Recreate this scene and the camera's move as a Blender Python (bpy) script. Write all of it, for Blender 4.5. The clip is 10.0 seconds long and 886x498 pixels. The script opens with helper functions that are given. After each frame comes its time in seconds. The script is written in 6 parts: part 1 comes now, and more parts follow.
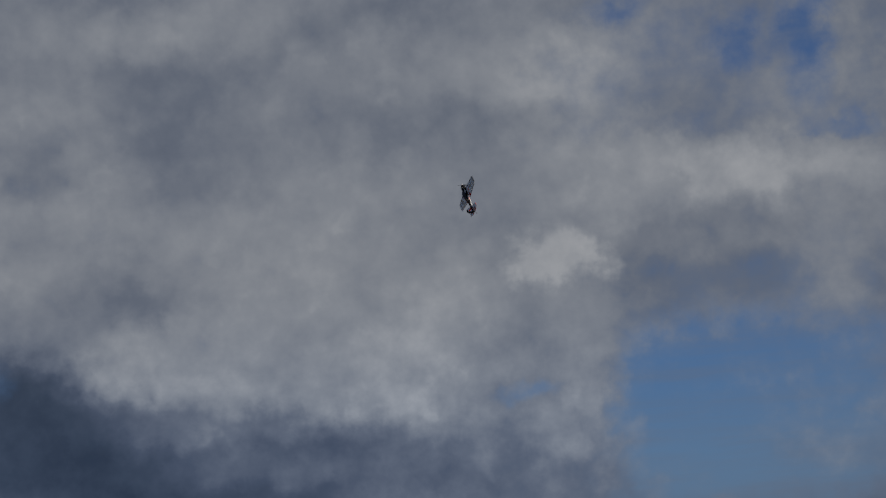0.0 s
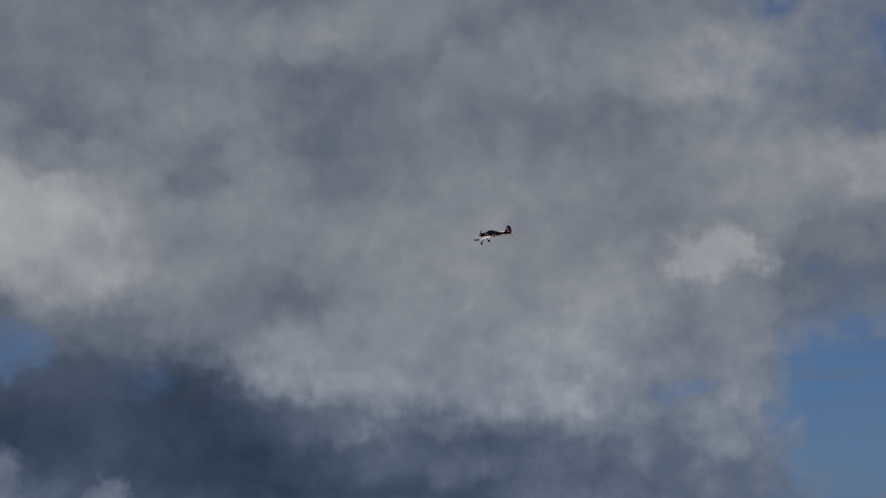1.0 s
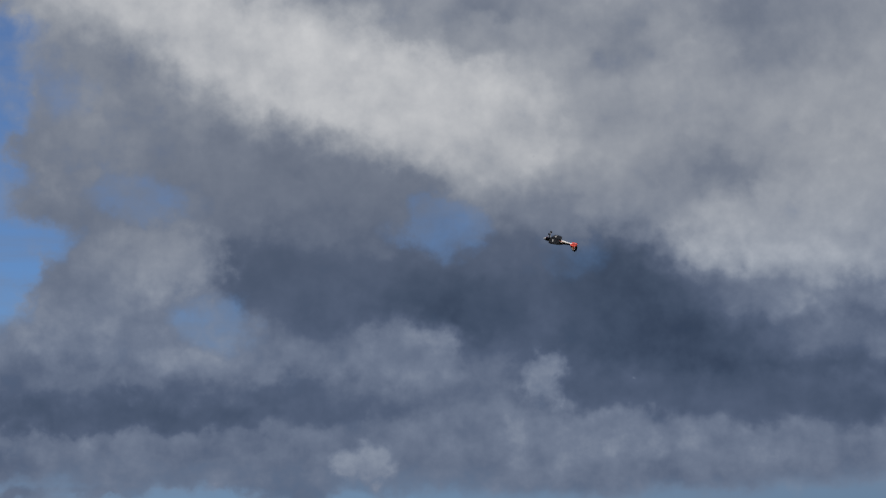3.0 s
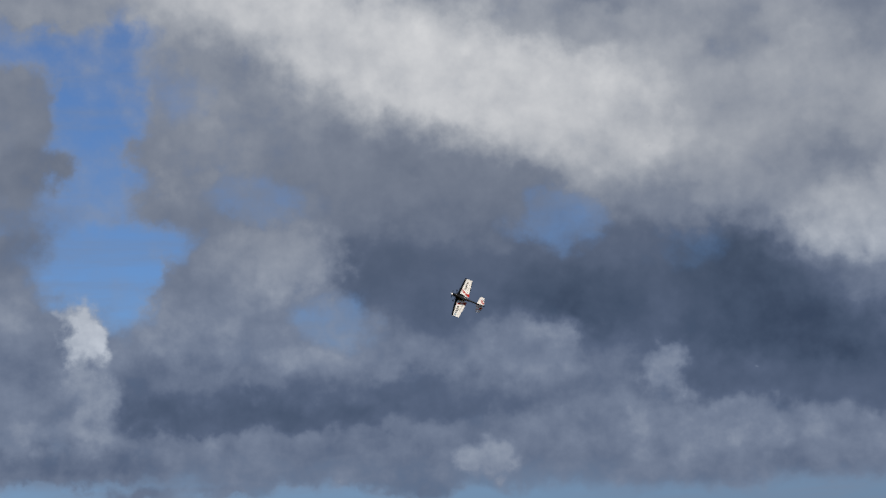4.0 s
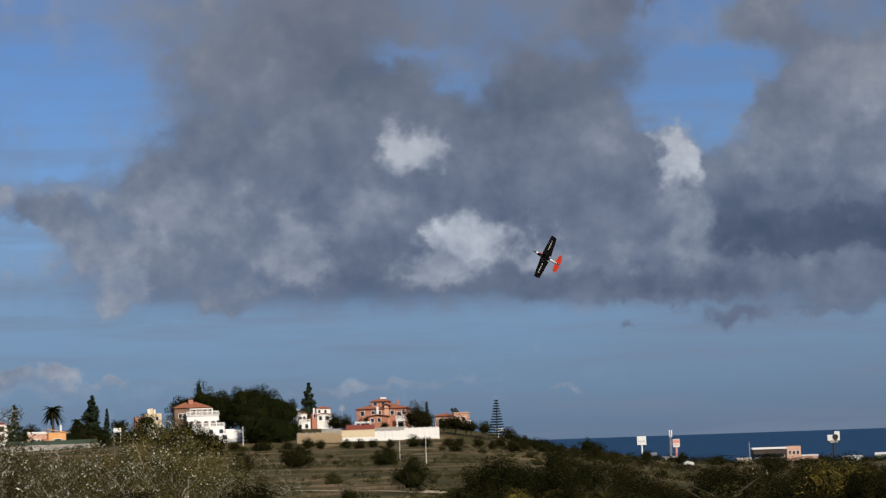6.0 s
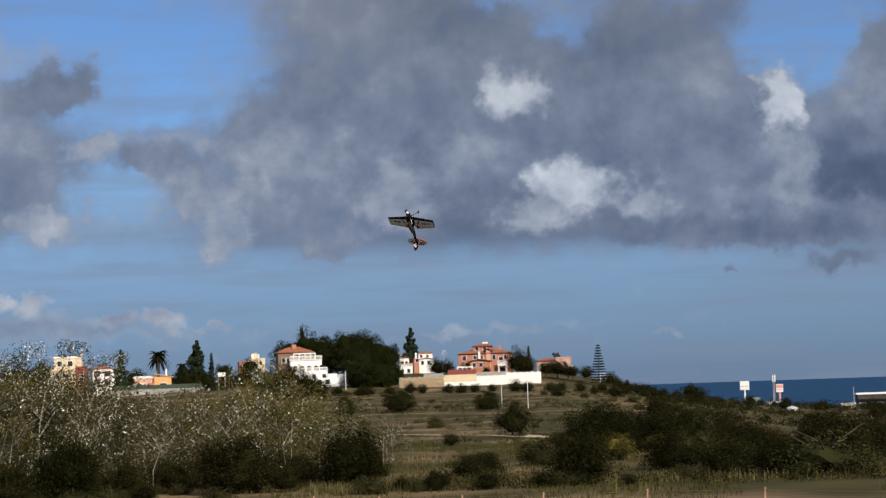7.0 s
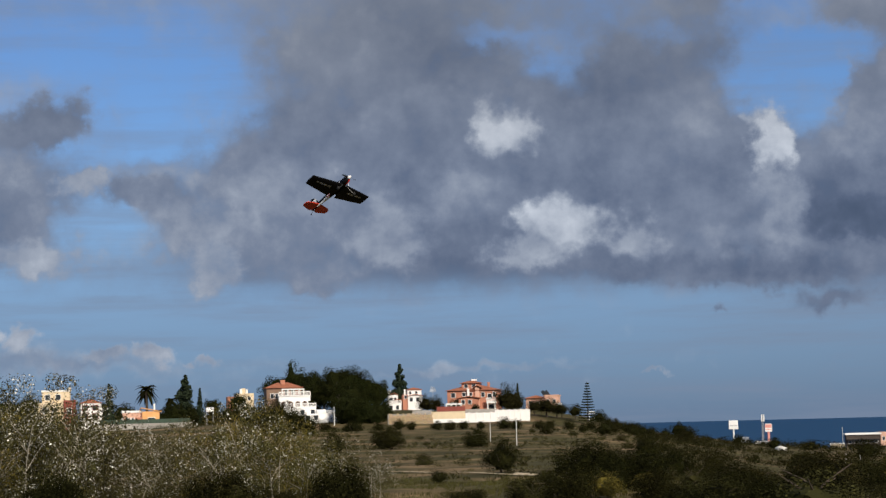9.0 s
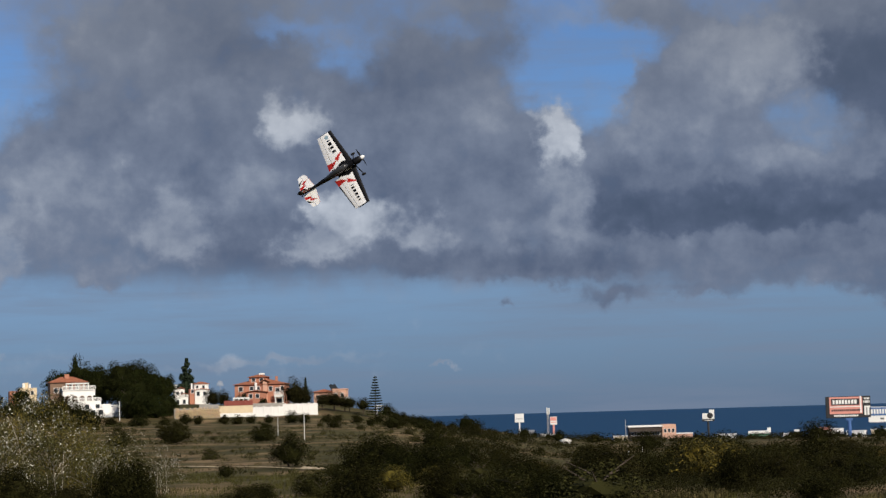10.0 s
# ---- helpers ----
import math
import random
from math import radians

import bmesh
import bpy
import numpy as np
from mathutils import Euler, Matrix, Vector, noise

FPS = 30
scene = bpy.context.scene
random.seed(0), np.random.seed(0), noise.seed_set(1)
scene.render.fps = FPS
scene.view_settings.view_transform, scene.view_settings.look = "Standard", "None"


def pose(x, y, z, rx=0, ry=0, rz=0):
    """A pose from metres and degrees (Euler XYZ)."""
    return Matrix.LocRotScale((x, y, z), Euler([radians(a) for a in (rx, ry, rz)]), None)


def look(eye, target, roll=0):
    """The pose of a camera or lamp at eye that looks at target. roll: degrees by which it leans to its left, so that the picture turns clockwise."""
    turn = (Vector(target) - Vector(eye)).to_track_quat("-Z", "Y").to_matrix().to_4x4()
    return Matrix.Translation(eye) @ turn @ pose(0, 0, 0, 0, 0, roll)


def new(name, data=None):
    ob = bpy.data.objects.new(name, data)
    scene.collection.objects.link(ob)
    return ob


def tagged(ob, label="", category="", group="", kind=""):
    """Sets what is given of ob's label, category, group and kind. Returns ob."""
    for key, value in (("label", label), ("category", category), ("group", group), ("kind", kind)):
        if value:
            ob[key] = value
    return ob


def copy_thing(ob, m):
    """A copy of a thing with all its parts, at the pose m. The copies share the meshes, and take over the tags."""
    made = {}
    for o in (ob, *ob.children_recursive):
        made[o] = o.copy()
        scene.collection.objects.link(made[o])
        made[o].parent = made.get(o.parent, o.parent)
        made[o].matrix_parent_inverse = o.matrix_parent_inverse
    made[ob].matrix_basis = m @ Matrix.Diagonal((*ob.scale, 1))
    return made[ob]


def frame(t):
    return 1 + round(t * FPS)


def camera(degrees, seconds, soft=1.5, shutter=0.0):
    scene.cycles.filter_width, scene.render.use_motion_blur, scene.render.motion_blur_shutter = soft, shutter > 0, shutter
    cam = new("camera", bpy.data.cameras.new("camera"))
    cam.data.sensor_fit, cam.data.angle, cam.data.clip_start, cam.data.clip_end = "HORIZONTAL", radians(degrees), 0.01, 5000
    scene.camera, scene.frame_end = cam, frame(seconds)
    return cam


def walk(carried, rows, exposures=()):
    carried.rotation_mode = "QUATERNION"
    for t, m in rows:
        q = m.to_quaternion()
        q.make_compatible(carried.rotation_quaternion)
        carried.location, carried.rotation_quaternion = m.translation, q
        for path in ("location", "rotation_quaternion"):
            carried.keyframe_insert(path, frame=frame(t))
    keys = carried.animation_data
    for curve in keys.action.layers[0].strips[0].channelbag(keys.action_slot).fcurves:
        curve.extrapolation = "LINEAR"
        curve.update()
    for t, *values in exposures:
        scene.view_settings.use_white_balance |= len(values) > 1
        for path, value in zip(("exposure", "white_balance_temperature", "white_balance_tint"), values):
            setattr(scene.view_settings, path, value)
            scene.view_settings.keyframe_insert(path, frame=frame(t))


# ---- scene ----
EYE = Vector((0, 0, 5.0))
cam = camera(25.754, 10.0, soft=1.4)


def aim(azimuth, pitch, lean):
    """The camera's pose at EYE: degrees clockwise from +y, degrees up, degrees of lean."""
    a, p = radians(azimuth), radians(pitch)
    way = Vector((math.sin(a) * math.cos(p), math.cos(a) * math.cos(p), math.sin(p)))
    return look(EYE, EYE + way * 100, lean)


walk(cam, [
    (0.0, aim(44.375, 13.050, -4.0)), (0.5, aim(41.566, 13.140, -3.061)), (1.0, aim(39.623, 13.246, -2.868)),
    (1.5, aim(38.102, 12.915, -2.802)), (2.0, aim(33.551, 12.012, -2.324)), (2.5, aim(29.432, 10.536, -2.146)),
    (2.7, aim(28.139, 10.282, -1.949)), (3.8, aim(23.726, 10.038, -3.213)), (4.0, aim(23.024, 10.062, -3.063)),
    (4.5, aim(19.460, 9.744, -3.002)), (5.0, aim(16.527, 7.850, -3.099)), (5.5, aim(11.412, 5.936, -2.661)),
    (6.0, aim(5.257, 5.471, -2.015)), (6.2, aim(4.592, 4.956, -2.264)), (7.3, aim(0.874, 3.919, -1.837)),
    (7.5, aim(0.0, 3.924, -1.973)), (8.0, aim(-0.541, 3.995, -2.167)), (8.5, aim(0.694, 4.641, -1.956)),
    (9.0, aim(2.528, 5.024, -1.485)), (9.5, aim(4.894, 5.086, -1.461)), (10.0, aim(8.780, 4.671, -1.679)),
], exposures=[(0.0, -0.70), (0.5, -0.77), (1.0, -0.66), (1.5, -0.48), (2.5, -0.27), (4.5, 0.0), (5.5, -0.12), (6.2, -0.10), (7.5, 0.2), (8.5, 0.15), (10.0, -0.05)])

# ---- sky, clouds and sun ----
SUN_AZ, SUN_EL = 154.0, 34.0


def make_world():
    world = bpy.data.worlds.new("sky")
    scene.world = world
    world.use_nodes = True
    nt = world.node_tree
    nt.nodes.clear()
    lk = nt.links.new

    def node(kind, **sets):
        n = nt.nodes.new(kind)
        for key, value in sets.items():
            if key == "op":
                n.operation = value
            elif key == "dims":
                n.noise_dimensions = value
        return n

    def put(socket, value):
        if hasattr(value, "is_linked"):
            lk(value, socket)
        else:
            socket.default_value = value

    def mathn(op, a, b=0.0, c=0.0, clamp=False):
        n = node("ShaderNodeMath", op=op)
        n.use_clamp = clamp
        for s, v in zip(n.inputs, (a, b, c)):
            put(s, v)
        return n.outputs[0]

    def vecn(op, a, b=(0, 0, 0)):
        n = node("ShaderNodeVectorMath", op=op)
        put(n.inputs[0], a)
        put(n.inputs[1], b)
        return n.outputs[0]

    def span(value, lo, hi, a=0.0, b=1.0):
        n = node("ShaderNodeMapRange")
        n.interpolation_type = "SMOOTHSTEP"
        for s, v in zip(n.inputs, (value, lo, hi, a, b)):
            put(s, v)
        return n.outputs[0]

    def fbm(vec, scale, detail, rough):
        n = node("ShaderNodeTexNoise")
        put(n.inputs["Vector"], vec)
        n.inputs["Scale"].default_value, n.inputs["Detail"].default_value, n.inputs["Roughness"].default_value = scale, detail, rough
        return n.outputs

    coord = node("ShaderNodeTexCoord").outputs["Generated"]
    sep = node("ShaderNodeSeparateXYZ")
    lk(coord, sep.inputs[0])
    az = mathn("MULTIPLY", mathn("ARCTAN2", sep.outputs[0], sep.outputs[1]), 57.29578)
    el = mathn("MULTIPLY", mathn("ARCSINE", sep.outputs[2]), 57.29578)
    comb = node("ShaderNodeCombineXYZ")
    lk(az, comb.inputs[0])
    lk(el, comb.inputs[1])
    flat = comb.outputs[0]

    # billows: the cloud field is bent by coarse and fine turbulence
    big = fbm(flat, 0.22, 2.0, 0.5)
    fine = fbm(flat, 0.95, 8.0, 0.55)
    bend = vecn("ADD", vecn("MULTIPLY", vecn("SUBTRACT", big["Color"], (0.5, 0.5, 0.5)), (0.8, 0.6, 0)), vecn("MULTIPLY", vecn("SUBTRACT", fine["Color"], (0.5, 0.5, 0.5)), (2.2, 1.7, 0)))
    field = vecn("ADD", flat, bend)
    lump = node("ShaderNodeTexVoronoi")
    lump.feature = "SMOOTH_F1"
    lk(vecn("ADD", flat, vecn("MULTIPLY", bend, (0.9, 0.9, 0))), lump.inputs["Vector"])
    lump.inputs["Scale"].default_value, lump.inputs["Detail"].default_value, lump.inputs["Roughness"].default_value = 0.85, 1.0, 0.5
    lump.inputs["Smoothness"].default_value = 0.7
    billow = span(lump.outputs["Distance"], 0.75, 0.05)
    grain = mathn("ADD", mathn("MULTIPLY", fbm(flat, 0.9, 11.0, 0.58)["Fac"], 0.74), mathn("MULTIPLY", billow, 0.16))
    soft = fbm(flat, 0.35, 4.0, 0.5)["Fac"]
    rough = mathn("MINIMUM", mathn("MULTIPLY", mathn("SUBTRACT", grain, 0.42), 0.85), 0.20)
    sums = {}

    def puff(a, e, rx, ry, turn, cover, light, crisp=False):
        """A mass of cloud (or, with little cover, a gap) round azimuth a and elevation e, in degrees, laid over those before it; crisp: a sunlit billow with firm edges."""
        m = node("ShaderNodeMapping")
        m.vector_type = "TEXTURE"
        lk(field, m.inputs["Vector"])
        m.inputs["Location"].default_value = (a, e, 0)
        m.inputs["Rotation"].default_value = (0, 0, radians(turn))
        m.inputs["Scale"].default_value = (rx * 1.95, ry * 1.95, 1)
        g = node("ShaderNodeTexGradient")
        g.gradient_type = "SPHERICAL"
        lk(m.outputs[0], g.inputs[0])
        edge = mathn("ADD", g.outputs[1], rough) if crisp else g.outputs[1]
        for key, amount, lo, hi in (("cover", cover, 0.24 if crisp else 0.0, 0.74 if crisp else 0.92), ("light", light, 0.14 if crisp else 0.0, 0.66 if crisp else 0.92)):
            if amount is not None:
                n = node("ShaderNodeMix")
                put(n.inputs[0], span(edge, lo, hi))
                put(n.inputs[2], sums[key])
                n.inputs[3].default_value = amount
                sums[key] = n.outputs[0]

    # the overcast sheet ends a few degrees above the sea and thins out over the land
    deep = mathn("ADD", el, span(az, 17.0, 30.0, 0.0, 0.7))
    sums["cover"] = mathn("MULTIPLY", span(deep, 2.8, 4.8, 0.0, 0.95), span(az, -9.0, 3.0, 0.35, 1.0))
    sums["light"] = mathn("ADD", span(el, 4.0, 14.0, 0.30, 0.50), mathn("MULTIPLY", span(el, 2.7, 3.7, 0.34, 0.0), span(az, 7.0, 13.0, 1.0, 0.0)))
    puff(41.3, 13.9, 13.77, 7.52, -4, 1, 0.56)
    puff(36.0, 17.9, 7.02, 2.00, -3, 1, 0.56)
    puff(34.6, 14.8, 4.32, 2.51, -2, 1, 0.65)
    puff(38.6, 12.1, 4.27, 2.51, -2, 1, 0.68)
    puff(34.5, 13.2, 2.57, 3.34, -3, 1, 0.66)
    puff(24.2, 10.7, 5.10, 1.67, -10, 1, 0.41)
    puff(53.7, 17.9, 4.39, 1.84, -4, 0.6, 0.53)
    puff(31.3, 14.8, 3.46, 2.17, -3, 1, 0.68)
    puff(51.9, 8.3, 3.21, 2.09, -4, 0, None)
    puff(32.7, 8.7, 3.04, 2.17, -4, 1, 0.09)
    puff(36.6, 17.8, 2.28, 2.84, 11, None, 0.48)
    puff(22.7, 15.4, 4.51, 1.42, -17, 1, 0.90)
    puff(30.3, 8.2, 4.22, 1.50, -6, 1, 0.11)
    puff(-0.9, 8.8, 2.87, 2.17, -2, 1, 0.41)
    puff(-7.1, 10.4, 4.25, 1.34, -2, 0.08, None)
    puff(53.0, 6.1, 4.20, 1.34, -4, 0.1, None)
    puff(36.7, 7.0, 4.71, 1.17, -7, 1, 0.03)
    puff(23.1, 15.2, 3.81, 1.42, -20, 1, 0.91)
    puff(45.1, 18.5, 5.29, 1.00, 1, None, 0.62)
    puff(30.0, 8.6, 5.07, 1.00, -2, 1, 0.27)
    puff(33.2, 8.1, 3.71, 1.34, -3, 1, 0.18)
    puff(55.2, 8.8, 2.20, 2.17, -4, 0.25, 0.45)
    puff(48.2, 17.7, 3.51, 1.34, -3, None, 0.64)
    puff(7.1, 8.0, 2.53, 1.84, -2, 1, 0.41)
    puff(19.0, 12.2, 3.42, 1.34, -3, 1, 0.49)
    puff(21.6, 10.3, 3.40, 1.34, -3, 1, 0.36)
    puff(34.0, 3.6, 6.70, 0.67, 1, 1, 0.36)
    puff(22.6, 12.1, 4.27, 1.00, -11, 1, 0.41)
    puff(28.4, 9.8, 4.24, 1.00, -8, 1, 0.26)
    puff(22.1, 9.2, 4.23, 1.00, -6, 1, 0.20)
    puff(29.1, 8.0, 5.06, 0.84, -3, 1, 0.20)
    puff(27.8, 13.8, 2.75, 1.42, -23, 1, 0.85)
    puff(13.1, 14.4, 1.98, 1.92, -3, 0, None)
    puff(16.4, 11.9, 2.22, 1.67, -3, 0.95, 0.42)
    puff(27.7, 13.8, 2.92, 1.25, -22, 1, 0.84)
    puff(8.8, 13.4, 3.09, 1.17, -3, 0.95, 0.48)
    puff(17.5, 7.5, 2.70, 1.34, -2, 1, 0.49)
    puff(22.9, 8.0, 4.22, 0.84, -3, 1, 0.23)
    puff(19.2, 16.7, 3.49, 1.00, -22, 1, 0.85)
    puff(51.5, 16.6, 2.62, 1.34, -4, 0.75, 0.53)
    puff(41.1, 14.6, 3.45, 1.00, 12, None, 0.65)
    puff(35.0, 7.8, 2.53, 1.34, -5, 1, 0.09)
    puff(34.1, 7.4, 2.53, 1.34, -3, 1, 0.04)
    puff(8.7, 6.7, 3.36, 1.00, -2, 1, 0.34)
    puff(22.4, 4.5, 5.03, 0.67, -2, None, 0.32)
    puff(18.3, 4.2, 5.03, 0.67, -2, 1, 0.37)
    puff(53.9, 14.6, 3.97, 0.80, -7, 1, 0.79)
    puff(17.6, 16.8, 3.14, 1.00, -13, 1, 0.86)
    puff(52.4, 11.7, 3.07, 1.00, -4, 0.7, 0.45)
    puff(33.9, 11.3, 2.04, 1.50, -4, None, 0.43)
    puff(2.3, 12.3, 2.22, 1.34, -3, 0.95, 0.39)
    puff(39.5, 19.7, 4.44, 0.67, 11, None, 0.46)
    puff(37.0, 19.6, 4.43, 0.67, -3, None, 0.61)
    puff(48.4, 16.9, 1.57, 1.84, -4, None, 0.73)
    puff(24.3, 9.1, 4.23, 0.67, -7, 1, 0.23)
    puff(21.6, 7.0, 3.37, 0.84, -2, None, 0.40)
    puff(31.6, 9.4, 1.52, 1.84, -4, None, 0.05)
    puff(30.5, 4.5, 4.19, 0.67, -3, 1, 0.37)
    puff(47.0, 7.9, 1.86, 1.50, -4, 0.95, 0.53)
    puff(16.5, 8.4, 2.36, 1.17, -3, 1, 0.48)
    puff(16.0, 14.1, 2.07, 1.34, -2, 0.85, 0.51)
    puff(39.7, 6.6, 5.05, 0.53, -6, 1, 0.13)
    puff(30.7, 11.9, 2.22, 1.17, -3, 1, 0.61)
    puff(6.7, 12.3, 2.56, 1.00, -3, 0.6, 0.41)
    puff(30.7, 11.9, 2.56, 1.00, -3, 1, 0.42)
    puff(8.7, 9.7, 2.54, 1.00, -3, 1, 0.34)
    puff(26.5, 8.3, 2.53, 1.00, -3, 1, 0.09)
    puff(17.8, 7.7, 2.53, 1.00, -3, 1, 0.46)
    puff(1.2, 7.2, 2.53, 1.00, -2, 1, 0.37)
    puff(45.5, 6.5, 2.52, 1.00, -3, 1, 0.48)
    puff(36.5, 5.1, 5.03, 0.50, -5, 1, 0.10)
    puff(42.6, 9.2, 1.35, 1.84, -3, 1, 0.71)
    puff(42.7, 8.8, 1.86, 1.34, -4, 1, 0.71)
    puff(37.3, 20.1, 3.56, 0.67, 8, None, 0.64)
    puff(16.2, 15.2, 1.56, 1.50, -3, 0.95, 0.49)
    puff(52.3, 13.1, 3.43, 0.67, -4, 0.9, 0.53)
    puff(31.9, 12.8, 1.37, 1.67, -2, None, 0.60)
    puff(38.3, 7.8, 3.37, 0.67, -7, None, 0.53)
    puff(15.6, 6.1, 3.36, 0.67, -3, 1, 0.28)
    puff(16.3, 4.2, 3.35, 0.67, -3, 0.9, 0.39)
    puff(37.6, 9.8, 2.20, 1.00, -2, 1, 0.72)
    puff(12.5, 12.9, 1.20, 1.84, -3, 0.22, None)
    puff(-10.9, 7.0, 2.19, 1.00, -2, 0.95, 0.39)
    puff(-10.9, 9.6, 2.54, 0.84, -2, 0.5, 0.54)
    puff(40.2, 7.3, 2.53, 0.84, -4, None, 0.22)
    puff(45.8, 6.1, 2.52, 0.84, -4, 0.9, 0.38)
    puff(17.7, 4.6, 4.19, 0.50, -3, 1, 0.35)
    puff(44.2, 16.6, 3.49, 0.58, 1, None, 0.51)
    puff(-5.4, 8.6, 2.03, 1.00, -2, 0.12, None)
    puff(49.9, 14.5, 2.24, 0.84, 6, 1, 0.69)
    puff(37.2, 10.1, 1.87, 1.00, -3, None, 0.65)
    puff(-9.7, 1.9, 5.01, 0.37, -2, 0.55, 0.41)
    puff(13.2, 9.6, 1.69, 1.09, -3, 0.05, None)
    puff(10.1, 8.6, 1.35, 1.34, -2, 1, 0.45)
    puff(47.7, 8.8, 1.18, 1.50, -4, 1, 0.61)
    puff(31.5, 4.7, 3.02, 0.58, 1, 1, 0.41)
    puff(19.1, 5.5, 4.20, 0.42, 0, 1, 0.17)
    puff(33.8, 5.4, 4.20, 0.42, -6, 1, 0.15)
    puff(17.2, 5.4, 4.20, 0.42, 0, 1, 0.16)
    puff(27.9, 17.0, 2.10, 0.84, -3, None, 0.48)
    puff(55.9, 11.9, 1.02, 1.67, -4, 0.85, 0.59)
    puff(2.9, 10.7, 2.04, 0.84, -3, 0.9, 0.33)
    puff(35.0, 10.2, 1.70, 1.00, -3, 1, 0.71)
    puff(-2.6, 7.9, 2.02, 0.84, 13, 1, 0.39)
    puff(25.3, 6.6, 2.02, 0.84, -3, 1, 0.44)
    puff(-2.3, 6.5, 2.02, 0.84, -2, 1, 0.50)
    puff(-9.6, 6.0, 1.68, 1.00, -2, 0.95, 0.41)
    puff(21.4, 6.0, 3.36, 0.50, 0, None, 0.22)
    puff(21.9, 5.7, 3.36, 0.50, -3, 1, 0.22)
    puff(10.3, 5.0, 2.52, 0.67, -2, 1, 0.39)
    puff(11.1, 4.9, 2.01, 0.84, -3, 0.9, 0.43)
    puff(44.5, 11.4, 1.36, 1.17, -4, 1, 0.70)
    puff(-0.5, 10.6, 1.87, 0.84, -2, 1, 0.43)
    puff(20.9, 3.5, 4.18, 0.37, -3, 0.8, 0.33)
    puff(-11.9, 5.9, 1.51, 1.00, -2, 0.9, 0.37)
    puff(56.1, 16.5, 1.57, 0.92, -4, 0.8, 0.61)
    puff(55.5, 6.8, 1.68, 0.84, -4, 0.4, 0.45)
    puff(10.3, 10.7, 1.36, 1.00, -3, 0.85, 0.34)
    puff(43.1, 10.1, 1.02, 1.34, -4, None, 0.73)
    puff(19.0, 7.6, 1.35, 1.00, -3, None, 0.41)
    puff(-3.0, 5.2, 2.01, 0.67, -2, 0.95, 0.46)
    puff(-5.5, 5.8, 1.60, 0.84, -2, 0.9, 0.50, True)
    puff(29.2, 12.8, 1.54, 0.84, -12, None, 0.78)
    puff(12.8, 10.0, 1.53, 0.84, -2, 0, None)
    puff(18.0, 10.0, 1.53, 0.84, -3, 1, 0.49, True)
    puff(39.1, 6.8, 2.52, 0.50, -2, None, 0.33)
    puff(16.9, 5.4, 4.20, 0.30, -1, 1, 0.13)
    puff(24.3, 4.3, 2.51, 0.50, -3, 1, 0.33)
    puff(18.0, 10.1, 1.36, 0.92, -3, 1, 0.54)
    puff(48.4, 10.8, 1.19, 1.00, -4, 1, 0.65)
    puff(36.8, 10.3, 1.19, 1.00, -4, None, 0.69)
    puff(11.0, 16.4, 1.74, 0.67, -3, 0.3, None)
    puff(12.9, 9.7, 1.19, 0.97, -3, 0.22, None)
    puff(-11.2, 7.8, 1.35, 0.84, -2, 0.9, 0.54)
    puff(25.9, 6.7, 1.35, 0.84, -3, 1, 0.23)
    puff(9.4, 4.2, 3.35, 0.33, -2, 1, 0.34)
    puff(15.4, 9.1, 1.18, 0.92, -3, 1, 0.45, True)
    puff(14.9, 13.1, 1.29, 0.84, -3, 0.95, 0.48, True)
    puff(32.2, 15.9, 1.04, 1.00, -4, 0.9, 0.52)
    puff(12.4, 12.3, 1.03, 1.00, -3, 0.32, None)
    puff(43.3, 6.1, 2.02, 0.50, -4, 1, 0.35)
    puff(10.7, 14.6, 0.86, 1.17, -3, 0.9, 0.43, True)
    puff(47.8, 12.5, 1.23, 0.80, 5, 1, 0.77, True)
    puff(25.6, 6.9, 1.18, 0.84, -2, 1, 0.49)
    puff(10.9, 6.4, 1.18, 0.84, -3, None, 0.37)
    puff(0.8, 5.4, 1.17, 0.84, -2, 1, 0.51, True)
    puff(-9.1, 8.8, 1.27, 0.75, 13, 1, 0.37, True)
    puff(55.8, 18.3, 0.62, 1.50, -4, 0.22, None)
    puff(11.8, 4.2, 2.51, 0.37, -3, 0.9, 0.25)
    puff(-11.8, 10.8, 1.36, 0.67, -2, 0.25, None)
    puff(18.3, 10.0, 1.02, 0.84, -2, 1, 0.57)
    puff(-7.5, 5.7, 1.09, 0.75, -2, 0.15, None)
    puff(-9.8, 4.9, 1.59, 0.50, -2, 0.85, 0.54, True)
    puff(13.9, 10.5, 1.36, 0.58, -3, 0.1, None)
    puff(10.8, 12.6, 1.03, 0.75, -3, 0.9, 0.37, True)
    puff(25.7, 17.6, 1.05, 0.67, -3, 0.75, None)
    puff(43.0, 5.6, 1.68, 0.42, -3, 1, 0.42)
    puff(6.0, 5.6, 1.04, 0.67, -2, 1, 0.70, True)
    puff(17.5, 11.8, 1.37, 0.50, -2, 0.45, None)
    puff(26.7, 10.7, 1.02, 0.67, -2, 0.47, None)
    puff(6.2, 10.6, 1.02, 0.67, -3, 0.42000000000000004, None)
    puff(-12.3, 4.8, 1.01, 0.67, -2, 0.9, 0.39)
    puff(26.7, 10.8, 0.85, 0.75, -3, 0.57, None)
    puff(19.7, 8.2, 0.93, 0.67, -3, 0.62, None)
    puff(-6.3, 6.8, 1.18, 0.50, -2, 0.95, 0.39, True)
    puff(11.7, 17.4, 1.75, 0.33, -3, 1, 0.55)
    puff(19.8, 8.0, 0.84, 0.67, -2, 0.57, None)
    puff(12.3, 6.2, 0.54, 1.04, 2, 1, 0.56)
    puff(3.1, 6.7, 0.93, 0.60, -2, 1, 0.48)
